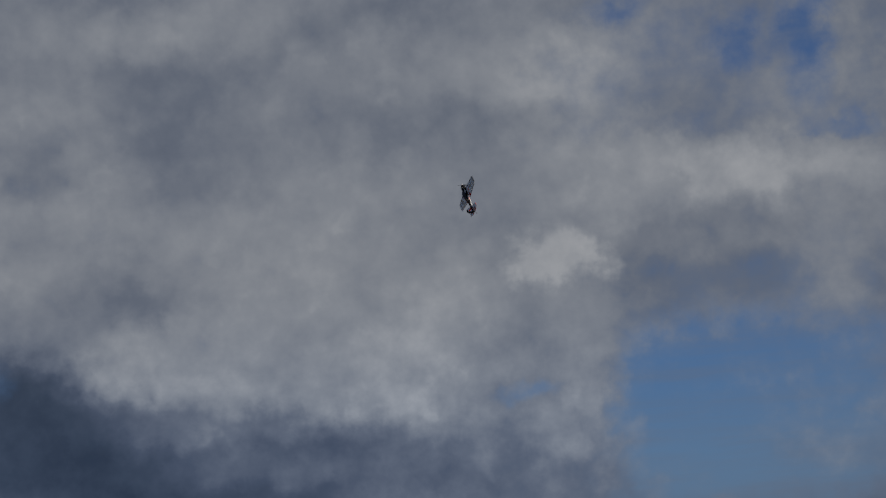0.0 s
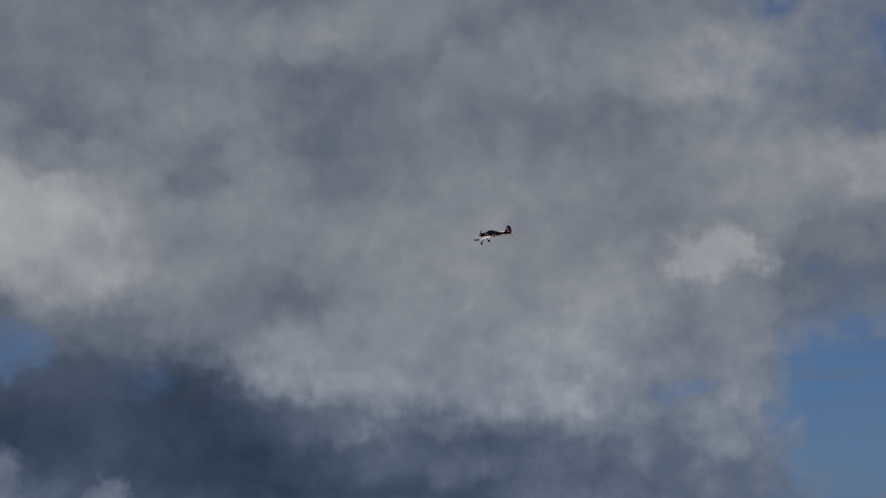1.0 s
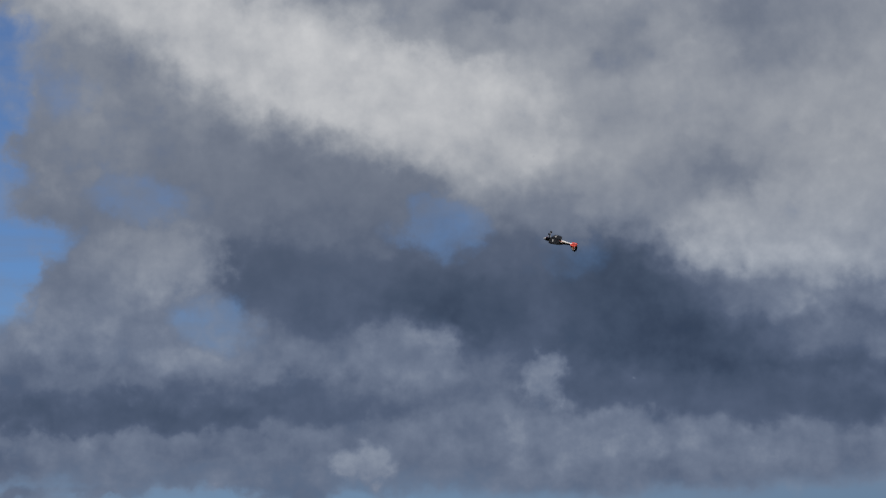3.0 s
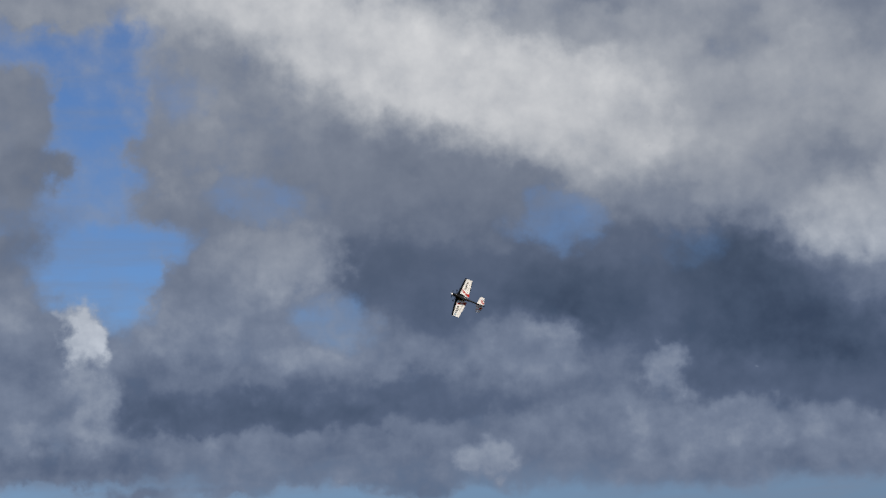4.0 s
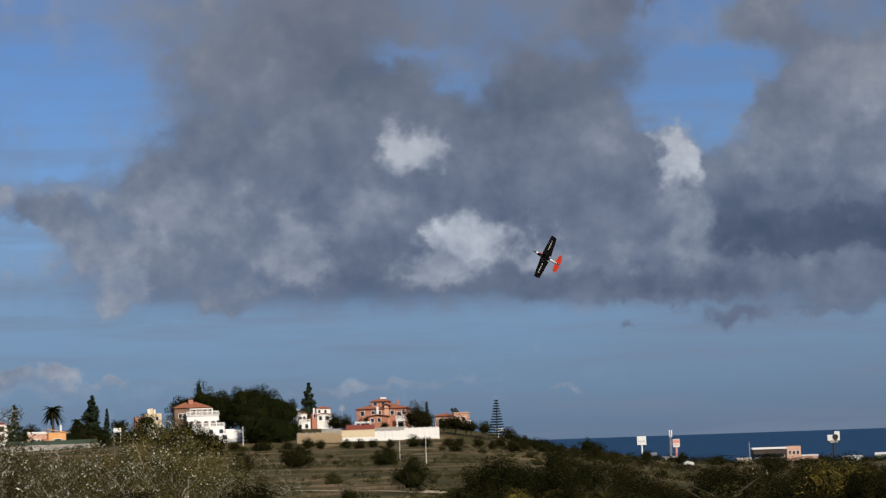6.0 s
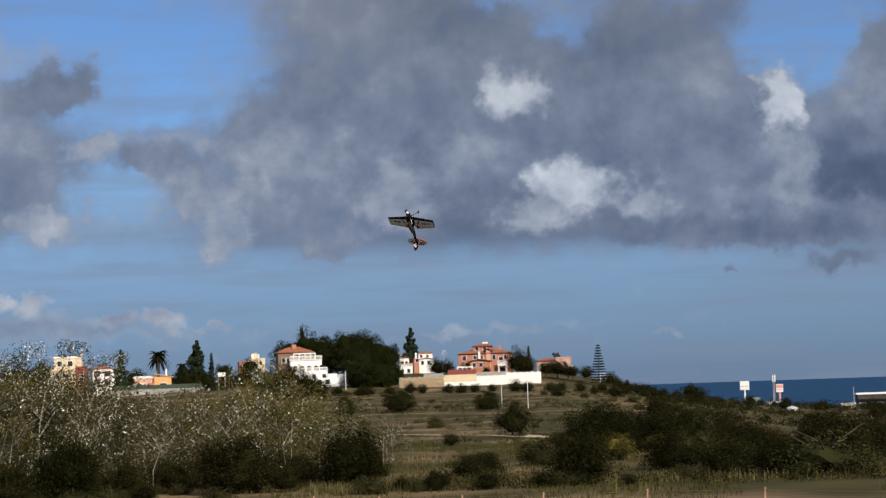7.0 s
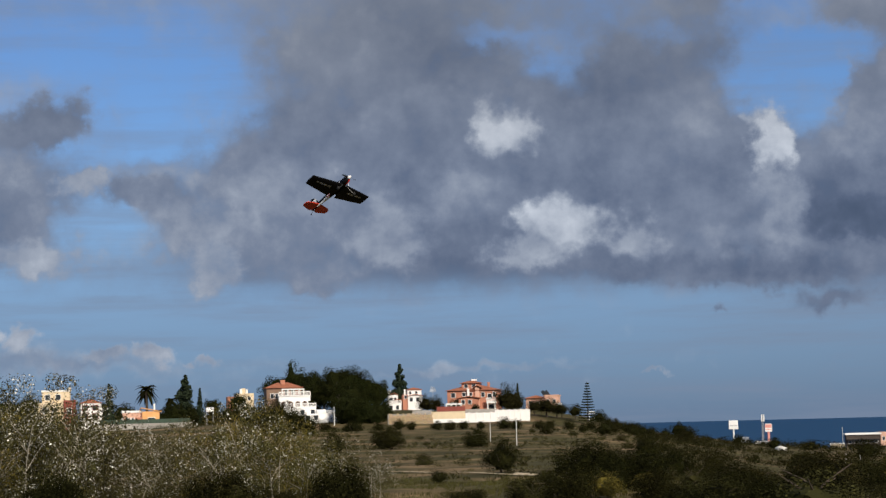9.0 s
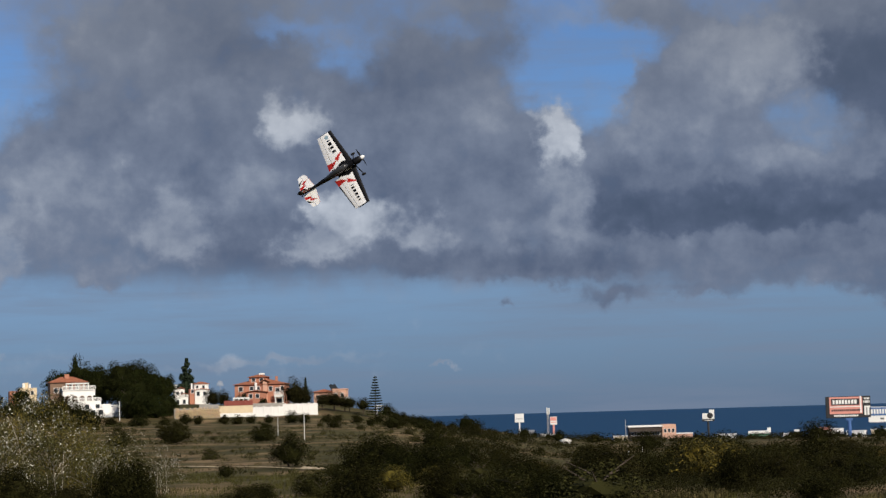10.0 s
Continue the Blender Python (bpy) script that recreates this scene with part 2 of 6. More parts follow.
    puff(28.5, 16.4, 1.57, 0.33, -2, None, 0.60)
    puff(26.7, 10.8, 1.02, 0.50, -3, 0.57, None)
    puff(26.7, 10.8, 1.02, 0.50, -3, 0.52, None)
    puff(30.9, 9.7, 1.02, 0.50, -2, 0.72, None)
    puff(25.7, 7.0, 1.01, 0.50, -3, 1, 0.42, True)
    puff(4.4, 8.5, 0.79, 0.63, -22, 1, 0.74, True)
    puff(-1.1, 4.3, 1.01, 0.50, -2, 0.85, 0.42, True)
    puff(4.6, 11.3, 1.36, 0.33, -3, 0.5, None)
    puff(26.1, 17.2, 0.87, 0.50, -2, 0.95, 0.60)
    puff(13.5, 16.7, 0.87, 0.50, -3, 0.27, None)
    puff(17.3, 12.0, 0.85, 0.50, -3, 0.62, None)
    puff(11.6, 11.5, 0.85, 0.50, -3, 0.52, None)
    puff(5.1, 4.8, 0.87, 0.47, -2, 1, 0.58, True)
    puff(12.2, 8.0, 0.51, 0.77, 2, 1, 0.78, True)
    puff(-4.2, 4.6, 0.64, 0.60, -2, 0.85, 0.54, True)
    puff(24.2, 3.8, 0.75, 0.50, -3, 1, 0.48, True)
    puff(3.5, 1.5, 2.51, 0.15, 3, 0.5, 0.53)
    puff(30.6, 9.9, 0.85, 0.42, -3, 0.75, None)
    puff(54.0, 18.5, 0.53, 0.67, -4, 0.32, None)
    puff(56.8, 15.5, 1.04, 0.33, -4, 0.47, None)
    puff(15.5, 14.7, 0.69, 0.50, -2, 0.62, None)
    puff(29.4, 6.1, 0.57, 0.60, -2, 0.95, 0.46, True)
    puff(19.9, 8.2, 0.68, 0.50, -3, 0.62, None)
    puff(50.3, 19.7, 0.89, 0.37, -4, 0.32, None)
    puff(24.1, 3.8, 0.64, 0.50, -2, 1, 0.48, True)
    puff(30.5, 9.8, 0.68, 0.47, -3, 0.75, None)
    puff(8.2, 5.3, 0.64, 0.48, -2, 1, 0.58, True)
    puff(9.2, 11.2, 1.02, 0.30, -3, 0.62, None)
    puff(-6.0, 7.4, 1.01, 0.30, -2, 0.7, 0.49)
    puff(13.9, 3.1, 1.04, 0.28, 0, 0.85, 0.33)
    puff(-11.3, 2.9, 0.70, 0.40, -2, 0.95, 0.64, True)
    puff(22.2, 3.1, 0.67, 0.42, -3, 0.8, 0.31)
    puff(-12.0, 2.6, 1.17, 0.23, -2, 0.75, 0.50, True)
    puff(46.7, 8.7, 0.76, 0.30, -4, 0.52, None)
    puff(-9.9, 2.6, 0.57, 0.40, -2, 0.9, 0.60, True)
    puff(-6.0, 2.2, 0.67, 0.30, -2, 0.9, 0.59, True)
    puff(25.7, 2.1, 1.50, 0.13, -1, 0.8, 0.29)
    puff(-7.8, 7.1, 0.59, 0.33, -2, 0.9, 0.55, True)
    puff(16.4, 3.2, 0.75, 0.20, 0, 0.75, 0.32)
    puff(-7.4, 2.1, 0.59, 0.22, -2, 0.8, 0.54, True)
    puff(-4.5, 1.9, 0.33, 0.22, -2, 0.8, 0.57, True)
    puff(8.6, 1.3, 0.50, 0.10, -2, 0.6, 0.54, True)
    puff(10.4, 3.1, 0.33, 0.12, -3, 0.7, 0.33)
    cover = mathn("MULTIPLY_ADD", mathn("SUBTRACT", grain, 0.41), 0.95, sums["cover"])
    alpha = span(cover, 0.0, 0.92)
    # bright billows show more relief than a cloud's grey base
    relief = mathn("MULTIPLY", span(el, 6.0, 12.0, 0.80, 0.34), mathn("ADD", sums["light"], 0.35))
    light = mathn("MULTIPLY_ADD", mathn("SUBTRACT", grain, 0.41), relief, sums["light"])
    light = mathn("MULTIPLY_ADD", mathn("SUBTRACT", soft, 0.40), 0.18, light)
    # thin edges of a cloud are lit through
    light = mathn("MULTIPLY_ADD", span(cover, 0.75, 0.30), 0.06, light)
    ramp = node("ShaderNodeValToRGB")
    lk(mathn("ADD", light, span(el, 5.0, 12.0, 0.055, 0.0)), ramp.inputs[0])
    cr = ramp.color_ramp
    cr.elements[0].position, cr.elements[0].color = 0.0, (0.030, 0.044, 0.074, 1)
    cr.elements[1].position, cr.elements[1].color = 1.0, (0.70, 0.69, 0.68, 1)
    for at, colour in ((0.12, (0.066, 0.088, 0.130, 1)), (0.29, (0.107, 0.131, 0.184, 1)), (0.477, (0.198, 0.222, 0.275, 1)), (0.70, (0.37, 0.385, 0.415, 1))):
        cr.elements.new(at).color = colour

    # more air lies before the low clouds than before the high ones
    air = node("ShaderNodeMix")
    air.data_type, air.blend_type = "RGBA", "MULTIPLY"
    lk(span(el, 6.5, 13.0, 1.0, 0.3), air.inputs[0])
    lk(ramp.outputs[0], air.inputs[6])
    air.inputs[7].default_value = (0.90, 0.985, 1.12, 1)
    sky = node("ShaderNodeTexSky")
    sky.sky_type = "NISHITA"
    sky.sun_disc = False
    sky.sun_elevation, sky.sun_rotation = radians(SUN_EL), radians(SUN_AZ)
    sky.altitude, sky.air_density, sky.dust_density, sky.ozone_density = 30, 1.0, 0.6, 2.0
    tint = node("ShaderNodeMix")
    tint.data_type, tint.blend_type = "RGBA", "MULTIPLY"
    tint.inputs[0].default_value = 1.0
    lk(sky.outputs[0], tint.inputs[6])
    # haze over the sea is thicker than the clear-air model has it
    low = node("ShaderNodeMix")
    low.data_type = "RGBA"
    lk(span(el, 0.0, 7.0), low.inputs[0])
    low.inputs[6].default_value = (0.0215, 0.0385, 0.080, 1)
    low.inputs[7].default_value = (0.046, 0.064, 0.094, 1)
    lk(low.outputs[2], tint.inputs[7])
    streak = node("ShaderNodeMapping")
    lk(flat, streak.inputs[0])
    streak.inputs["Scale"].default_value = (0.10, 1.1, 1)
    veil = fbm(streak.outputs[0], 1.0, 6.0, 0.6)["Fac"]
    veil = mathn("ADD", mathn("MULTIPLY", span(veil, 0.40, 0.72), 0.40), span(el, 3.0, 9.0, 0.38, 0.04))
    thin = node("ShaderNodeMix")
    thin.data_type = "RGBA"
    lk(veil, thin.inputs[0])
    lk(tint.outputs[2], thin.inputs[6])
    thin.inputs[7].default_value = (0.186, 0.236, 0.335, 1)
    mix = node("ShaderNodeMix")
    mix.data_type = "RGBA"
    lk(alpha, mix.inputs[0])
    lk(thin.outputs[2], mix.inputs[6])
    lk(air.outputs[2], mix.inputs[7])
    back = node("ShaderNodeBackground")
    lk(mix.outputs[2], back.inputs[0])
    back.inputs[1].default_value = 1.0
    out = node("ShaderNodeOutputWorld")
    lk(back.outputs[0], out.inputs[0])


make_world()
sun_data = bpy.data.lights.new("sun", "SUN")
sun_data.energy, sun_data.angle, sun_data.color = 5.0, radians(0.6), (1.0, 0.90, 0.77)
sun = new("sun", sun_data)
_a, _e = radians(SUN_AZ), radians(SUN_EL)
sun.matrix_world = look(Vector((math.sin(_a) * math.cos(_e), math.cos(_a) * math.cos(_e), math.sin(_e))) * 300, (0, 0, 0))

# ---- materials ----


def material(name, colour, rough=0.8, metal=0.0, vary=0.25, scale=3.0, bump=0.0, second=None, island=0.0, fine=40.0, spec=0.5, patch=(0.4, 0.65)):
    """Principled surface with colour variation at two scales, an optional second colour in patches and a fine relief."""
    m = bpy.data.materials.new(name)
    m.use_nodes = True
    nt = m.node_tree
    lk = nt.links.new
    b = nt.nodes["Principled BSDF"]
    b.inputs["Roughness"].default_value, b.inputs["Metallic"].default_value = rough, metal
    b.inputs["Specular IOR Level"].default_value = spec
    tc = nt.nodes.new("ShaderNodeTexCoord").outputs["Object"]

    def noise_of(s, d):
        n = nt.nodes.new("ShaderNodeTexNoise")
        lk(tc, n.inputs["Vector"])
        n.inputs["Scale"].default_value, n.inputs["Detail"].default_value = s, d
        return n.outputs["Fac"]

    def mixed(fac, a, c, blend="MIX"):
        x = nt.nodes.new("ShaderNodeMix")
        x.data_type, x.blend_type = "RGBA", blend
        for s, v in ((x.inputs[0], fac), (x.inputs[6], a), (x.inputs[7], c)):
            if hasattr(v, "is_linked"):
                lk(v, s)
            else:
                s.default_value = v
        return x.outputs[2]

    def ranged(v, lo, hi, a, c):
        r = nt.nodes.new("ShaderNodeMapRange")
        lk(v, r.inputs[0])
        for s, q in zip(r.inputs[1:5], (lo, hi, a, c)):
            s.default_value = q
        return r.outputs[0]

    col = (*colour, 1)
    if second:
        col = mixed(ranged(noise_of(scale * 0.6, 5), patch[0], patch[1], 0, 1), col, (*second, 1))
    shade = ranged(noise_of(scale, 6), 0.3, 0.7, 1 - vary, 1 + vary)
    hue = nt.nodes.new("ShaderNodeHueSaturation")
    if hasattr(col, "is_linked"):
        lk(col, hue.inputs["Color"])
    else:
        hue.inputs["Color"].default_value = col
    lk(shade, hue.inputs["Value"])
    col = hue.outputs[0]
    if island:
        geo = nt.nodes.new("ShaderNodeNewGeometry").outputs["Random Per Island"]
        info = nt.nodes.new("ShaderNodeObjectInfo").outputs["Random"]
        h2 = nt.nodes.new("ShaderNodeHueSaturation")
        lk(col, h2.inputs["Color"])
        lk(ranged(geo, 0, 1, 1 - island, 1 + island), h2.inputs["Value"])
        lk(ranged(info, 0, 1, 0.485, 0.515), h2.inputs["Hue"])
        col = h2.outputs[0]
    lk(col, b.inputs["Base Color"])
    if bump:
        bp = nt.nodes.new("ShaderNodeBump")
        bp.inputs["Strength"].default_value, bp.inputs["Distance"].default_value = bump, 0.02
        lk(noise_of(fine, 4), bp.inputs["Height"])
        lk(bp.outputs[0], b.inputs["Normal"])
    return m


M_GROUND = material("dry_grass_ground", (0.052, 0.046, 0.017), 1.0, vary=0.40, scale=0.12, second=(0.19, 0.132, 0.074), bump=0.4, fine=2.0, spec=0.1, patch=(0.48, 0.66))
M_PATH = material("pale_dirt", (0.46, 0.38, 0.26), 1.0, vary=0.15, scale=0.6, bump=0.3, fine=6, spec=0.1)
# darker than real leaves: the deep shade inside the shrubs is put into this colour
M_OLIVE = material("shade_dark_shrub_leaf", (0.0110, 0.0115, 0.0036), 0.95, vary=0.25, scale=0.8, island=0.6, spec=0.02)
M_SCRUB = material("scrub_leaf", (0.034, 0.032, 0.010), 0.95, vary=0.3, scale=0.5, island=0.5, spec=0.06)
M_YELLOW = material("yellowing_leaf", (0.115, 0.092, 0.017), 0.8, vary=0.3, scale=0.7, island=0.5, spec=0.06)
M_SILVER = material("silver_leaf", (0.060, 0.054, 0.016), 0.9, vary=0.4, scale=0.6, island=0.85, spec=0.3)
M_WHITE_LEAF = material("white_leaf_underside", (0.56, 0.55, 0.50), 0.7, vary=0.2, scale=1.5, island=0.5, spec=0.3)
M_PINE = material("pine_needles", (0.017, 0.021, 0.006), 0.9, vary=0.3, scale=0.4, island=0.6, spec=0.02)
M_CYPRESS = material("cypress_foliage", (0.024, 0.036, 0.020), 0.85, vary=0.3, scale=0.5, island=0.5, spec=0.06)
M_GRASS = material("long_dry_grass", (0.054, 0.049, 0.016), 0.95, vary=0.35, scale=0.4, island=0.5, spec=0.06)
M_STRAW = material("pale_dry_grass", (0.090, 0.078, 0.033), 0.95, vary=0.35, scale=0.4, island=0.6, spec=0.06)
M_BARK = material("bark", (0.060, 0.045, 0.032), 0.95, vary=0.3, scale=4, bump=0.5)
M_PALE_BARK = material("pale_bark", (0.36, 0.33, 0.27), 0.9, vary=0.3, scale=4, bump=0.3)
M_WHITE = material("white_render", (0.80, 0.79, 0.76), 0.85, vary=0.06, scale=0.6, bump=0.15, fine=8)
M_CREAM = material("cream_render", (0.66, 0.54, 0.36), 0.85, vary=0.08, scale=0.6, bump=0.15, fine=8)
M_PEACH = material("peach_render", (0.60, 0.36, 0.26), 0.85, vary=0.08, scale=0.6, bump=0.15, fine=8)
M_SALMON = material("salmon_render", (0.43, 0.185, 0.115), 0.85, vary=0.10, scale=0.6, bump=0.15, fine=8)
M_ORANGE = material("orange_render", (0.70, 0.36, 0.14), 0.85, vary=0.08, scale=0.6, bump=0.15, fine=8)
M_OXBLOOD = material("oxblood_render", (0.22, 0.055, 0.04), 0.85, vary=0.12, scale=0.7, bump=0.15, fine=8)
M_TAN = material("brown_render", (0.20, 0.125, 0.085), 0.9, vary=0.15, scale=0.8, bump=0.2, fine=8)
M_UMBER = material("dark_umber_render", (0.055, 0.042, 0.034), 0.9, vary=0.2, scale=0.8, bump=0.2, fine=8)
M_FILM_GREY = material("pale_grey_lettering_film", (0.42, 0.42, 0.42), 0.4, vary=0.08, scale=6)
M_DARK_SCRUB = material("dark_scrub_leaf", (0.020, 0.0195, 0.007), 0.95, vary=0.3, scale=0.3, island=0.5, spec=0.06)
M_TILE = material("terracotta_tiles", (0.29, 0.105, 0.055), 0.9, vary=0.25, scale=1.5, bump=0.6, fine=5)
M_GLASS = material("dark_window_glass", (0.03, 0.035, 0.04), 0.12, vary=0.1)
M_CONCRETE = material("grey_concrete", (0.33, 0.31, 0.28), 0.95, vary=0.2, scale=0.7, bump=0.3, fine=6)
M_STONE = material("rubble_stone", (0.36, 0.27, 0.165), 0.95, vary=0.35, scale=1.2, island=0.35, bump=0.6, fine=5)
M_HEDGE = material("green_screen", (0.04, 0.065, 0.045), 0.9, vary=0.2, scale=0.5)
M_METAL = material("galvanised_steel", (0.5, 0.5, 0.5), 0.5, 0.7, vary=0.1)
M_POST = material("weathered_post", (0.42, 0.24, 0.15), 0.9, vary=0.25, scale=5, bump=0.4)
M_WIRE = material("rusty_wire", (0.20, 0.14, 0.10), 0.7, 0.5, vary=0.1)
M_BLUE_POLE = material("blue_steel_pole", (0.06, 0.14, 0.36), 0.5, vary=0.08)
M_SIGN_BLACK = material("sign_black", (0.02, 0.02, 0.022), 0.6, vary=0.1)
M_SIGN_WHITE = material("sign_white", (0.80, 0.80, 0.78), 0.6, vary=0.04)
M_SIGN_RED = material("sign_red", (0.70, 0.30, 0.25), 0.6, vary=0.08)
M_SIGN_BLUE = material("sign_blue", (0.05, 0.13, 0.33), 0.6, vary=0.06)
M_GREEN_PAINT = material("green_sheet_metal", (0.12, 0.36, 0.20), 0.6, vary=0.1)
M_FILM_WHITE = material("white_covering_film", (0.86, 0.86, 0.85), 0.30, vary=0.03, scale=4)
M_FILM_BLACK = material("black_covering_film", (0.005, 0.005, 0.006), 0.50, vary=0.1, scale=4, spec=0.12)
M_FILM_RED = material("red_covering_film", (0.47, 0.020, 0.014), 0.35, vary=0.05, scale=4)
M_FILM_ORANGE = material("orange_red_covering_film", (0.60, 0.050, 0.022), 0.32, vary=0.05, scale=4)
M_FILM_BLUE = material("blue_grey_covering_film", (0.25, 0.36, 0.42), 0.35, vary=0.1, scale=6)
M_CANOPY = material("clear_canopy", (0.035, 0.037, 0.04), 0.18, vary=0.1, spec=0.3)
M_SPINNER = material("polished_white_spinner", (0.88, 0.88, 0.88), 0.18, vary=0.02)
M_CARBON = material("black_composite", (0.012, 0.012, 0.013), 0.45, vary=0.1, scale=10)
M_RUBBER = material("black_rubber", (0.012, 0.012, 0.012), 0.85, vary=0.1, scale=10)


def make_sea():
    m = bpy.data.materials.new("sea_water")
    m.use_nodes = True
    nt = m.node_tree
    b = nt.nodes["Principled BSDF"]
    b.inputs["Base Color"].default_value = (0.008, 0.045, 0.112, 1)
    b.inputs["Roughness"].default_value, b.inputs["Specular IOR Level"].default_value = 0.75, 0.10
    tc = nt.nodes.new("ShaderNodeTexCoord")
    mp = nt.nodes.new("ShaderNodeMapping")
    mp.inputs["Scale"].default_value = (0.02, 0.12, 1)
    n = nt.nodes.new("ShaderNodeTexNoise")
    n.inputs["Scale"].default_value, n.inputs["Detail"].default_value = 1.0, 6
    bp = nt.nodes.new("ShaderNodeBump")
    bp.inputs["Strength"].default_value, bp.inputs["Distance"].default_value = 0.6, 0.5
    nt.links.new(tc.outputs["Object"], mp.inputs[0])
    nt.links.new(mp.outputs[0], n.inputs["Vector"])
    nt.links.new(n.outputs["Fac"], bp.inputs["Height"])
    nt.links.new(bp.outputs[0], b.inputs["Normal"])
    return m


M_SEA = make_sea()

# ---- helpers for meshes ----


def mesh_object(name, verts, faces, mats, indices=None, smooth=False):
    me = bpy.data.meshes.new(name)
    me.from_pydata([tuple(v) for v in verts], [], [tuple(f) for f in faces])
    for m in (mats if isinstance(mats, (list, tuple)) else [mats]):
        me.materials.append(m)
    if indices is not None:
        me.polygons.foreach_set("material_index", indices)
    if smooth:
        me.polygons.foreach_set("use_smooth", [True] * len(me.polygons))
    me.update()
    return new(name, me)


def part(name, bm, mats, parent, label="", smooth=False):
    """Links a bmesh as one mesh object under a thing or a part."""
    me = bpy.data.meshes.new(name)
    bm.normal_update()
    bm.to_mesh(me)
    bm.free()
    for m in (mats if isinstance(mats, (list, tuple)) else [mats]):
        me.materials.append(m)
    if smooth:
        me.polygons.foreach_set("use_smooth", [True] * len(me.polygons))
    ob = new(name, me)
    ob.parent = parent
    return tagged(ob, label)


def child(ob, parent, label=""):
    ob.parent = parent
    return tagged(ob, label)


def box(bm, x0, x1, y0, y1, z0, z1, bevel=0.0, mat=0):
    r = bmesh.ops.create_cube(bm, size=1, matrix=Matrix.Translation(((x0 + x1) / 2, (y0 + y1) / 2, (z0 + z1) / 2)) @ Matrix.Diagonal((x1 - x0, y1 - y0, z1 - z0, 1)))
    for v in r["verts"]:
        for f in v.link_faces:
            f.material_index = mat
    if bevel:
        edges = list({e for v in r["verts"] for e in v.link_edges})
        bmesh.ops.bevel(bm, geom=edges, offset=bevel, segments=1, affect="EDGES")
    return bm


def tube(bm, a, b, r0, r1=None, sides=8):
    a, b = Vector(a), Vector(b)
    r1 = r0 if r1 is None else r1
    d = b - a
    m = Matrix.Translation((a + b) / 2) @ d.to_track_quat("Z", "Y").to_matrix().to_4x4()
    bmesh.ops.create_cone(bm, cap_ends=True, segments=sides, radius1=r0, radius2=max(r1, 0.0005), depth=d.length, matrix=m)
    return bm


def BM():
    return bmesh.new()


def spot(az, dist):
    return dist * math.sin(radians(az)), dist * math.cos(radians(az))


def smooth(t):
    t = min(1, max(0, t))
    return t * t * (3 - 2 * t)


# ---- ground ----
RIDGE_AZ = [-30, -16, -12, -8, -4.5, -1, 1.2, 2, 5, 6.0, 6.8, 7.6, 8.3, 9.5, 11, 14, 30]
RIDGE_Z = [4, 7, 8, 6, 7, 8, 8.0, 7.6, 7.3, 5.6, 4.0, 1.0, -2.0, -3.6, -5.5, -7, -8]


def height(x, y):
    r = math.hypot(x, y)
    az = math.degrees(math.atan2(x, y))
    ridge = float(np.interp(az, RIDGE_AZ, RIDGE_Z)) if -30 < az < 30 else float(np.interp(abs(az), [30, 60], [1, 0]))
    right = smooth((az - 8) / 6) if az < 90 else 0
    z = 3.3 * (1 - smooth((r - 6) / 50))
    z -= 3.8 * right * smooth((r - 95) / 130)
    front = smooth((az + 40) / 15) * (1 - smooth((az - 32) / 15))
    up = 0.33 * smooth((r - 190) / 330) + 0.67 * smooth((r - 532) / 16)
    village = smooth((-2.5 - az) / 1.2)
    up += village * (0.7 * smooth((r - 190) / 230) + 0.3 * smooth((r - 450) / 80) - up)
    z += (ridge + 3.8 * right) * up * front
    # beyond the ridge the land falls to the shore
    z += (-20 - z) * smooth((r - 760 + 290 * right) / (900 - 400 * right))
    z += 0.5 * noise.noise(Vector((x * 0.02, y * 0.02, 0))) * smooth((r - 60) / 100) + 0.18 * noise.noise(Vector((x * 0.11, y * 0.11, 3)))
    return z


def make_ground():
    radii = [0.0] + [3 * 1.055 ** i for i in range(117)]
    radii = [r for r in radii if r < 1700]
    azs = list(np.arange(-34, 40, 0.35)) + list(np.arange(40, 326, 4.0))
    verts, faces = [], []
    for r in radii[1:]:
        for a in azs:
            x, y = spot(a, r)
            verts.append((x, y, height(x, y)))
    n = len(azs)
    for i in range(len(radii) - 2):
        for j in range(n):
            k = (j + 1) % n
            faces.append((i * n + j, i * n + k, (i + 1) * n + k, (i + 1) * n + j))
    verts.append((0, 0, 3.3))
    faces += [(len(verts) - 1, (j + 1) % n, j) for j in range(n)]
    ob = mesh_object("ground", verts, faces, M_GROUND, smooth=True)
    tagged(ob, "dry grassy field rising to a low hill", "ground", kind="structure")


make_ground()
bm = BM()
bmesh.ops.create_circle(bm, cap_ends=True, radius=4900, segments=128)
sea = part("water", bm, M_SEA, None)
sea.location = (0, 0, -16.6)
tagged(sea, "dark blue sea reaching the horizon", "sea", kind="structure")

# ---- the model aeroplane: x forward, y to its left, z up; origin in the wing's middle ----
SPAN = 1.40


def chord_at(s):
    """Leading and trailing edge of the wing at s = 0 (root) .. 1 (tip)."""
    return 0.200 - 0.085 * s, -0.265 + 0.105 * s


def wing_height(u, s, upper):
    t = 0.115 * (0.465 - 0.19 * s)
    h = t * 1.6 * (u ** 0.5) * (1 - u) ** 0.85 * 1.05
    return h if upper else -h


def inside(p, poly):
    x, y = p
    c = False
    for (x0, y0), (x1, y1) in zip(poly, poly[1:] + poly[:1]):
        if (y0 > y) != (y1 > y) and x < (x1 - x0) * (y - y0) / (y1 - y0) + x0:
            c = not c
    return c


RED_FLASH = [(-0.25, 0.10), (-0.14, 0.125), (-0.03, 0.20), (-0.035, 0.15), (0.12, 0.30), (-0.06, 0.235), (-0.045, 0.20), (-0.15, 0.20), (-0.245, 0.215)]


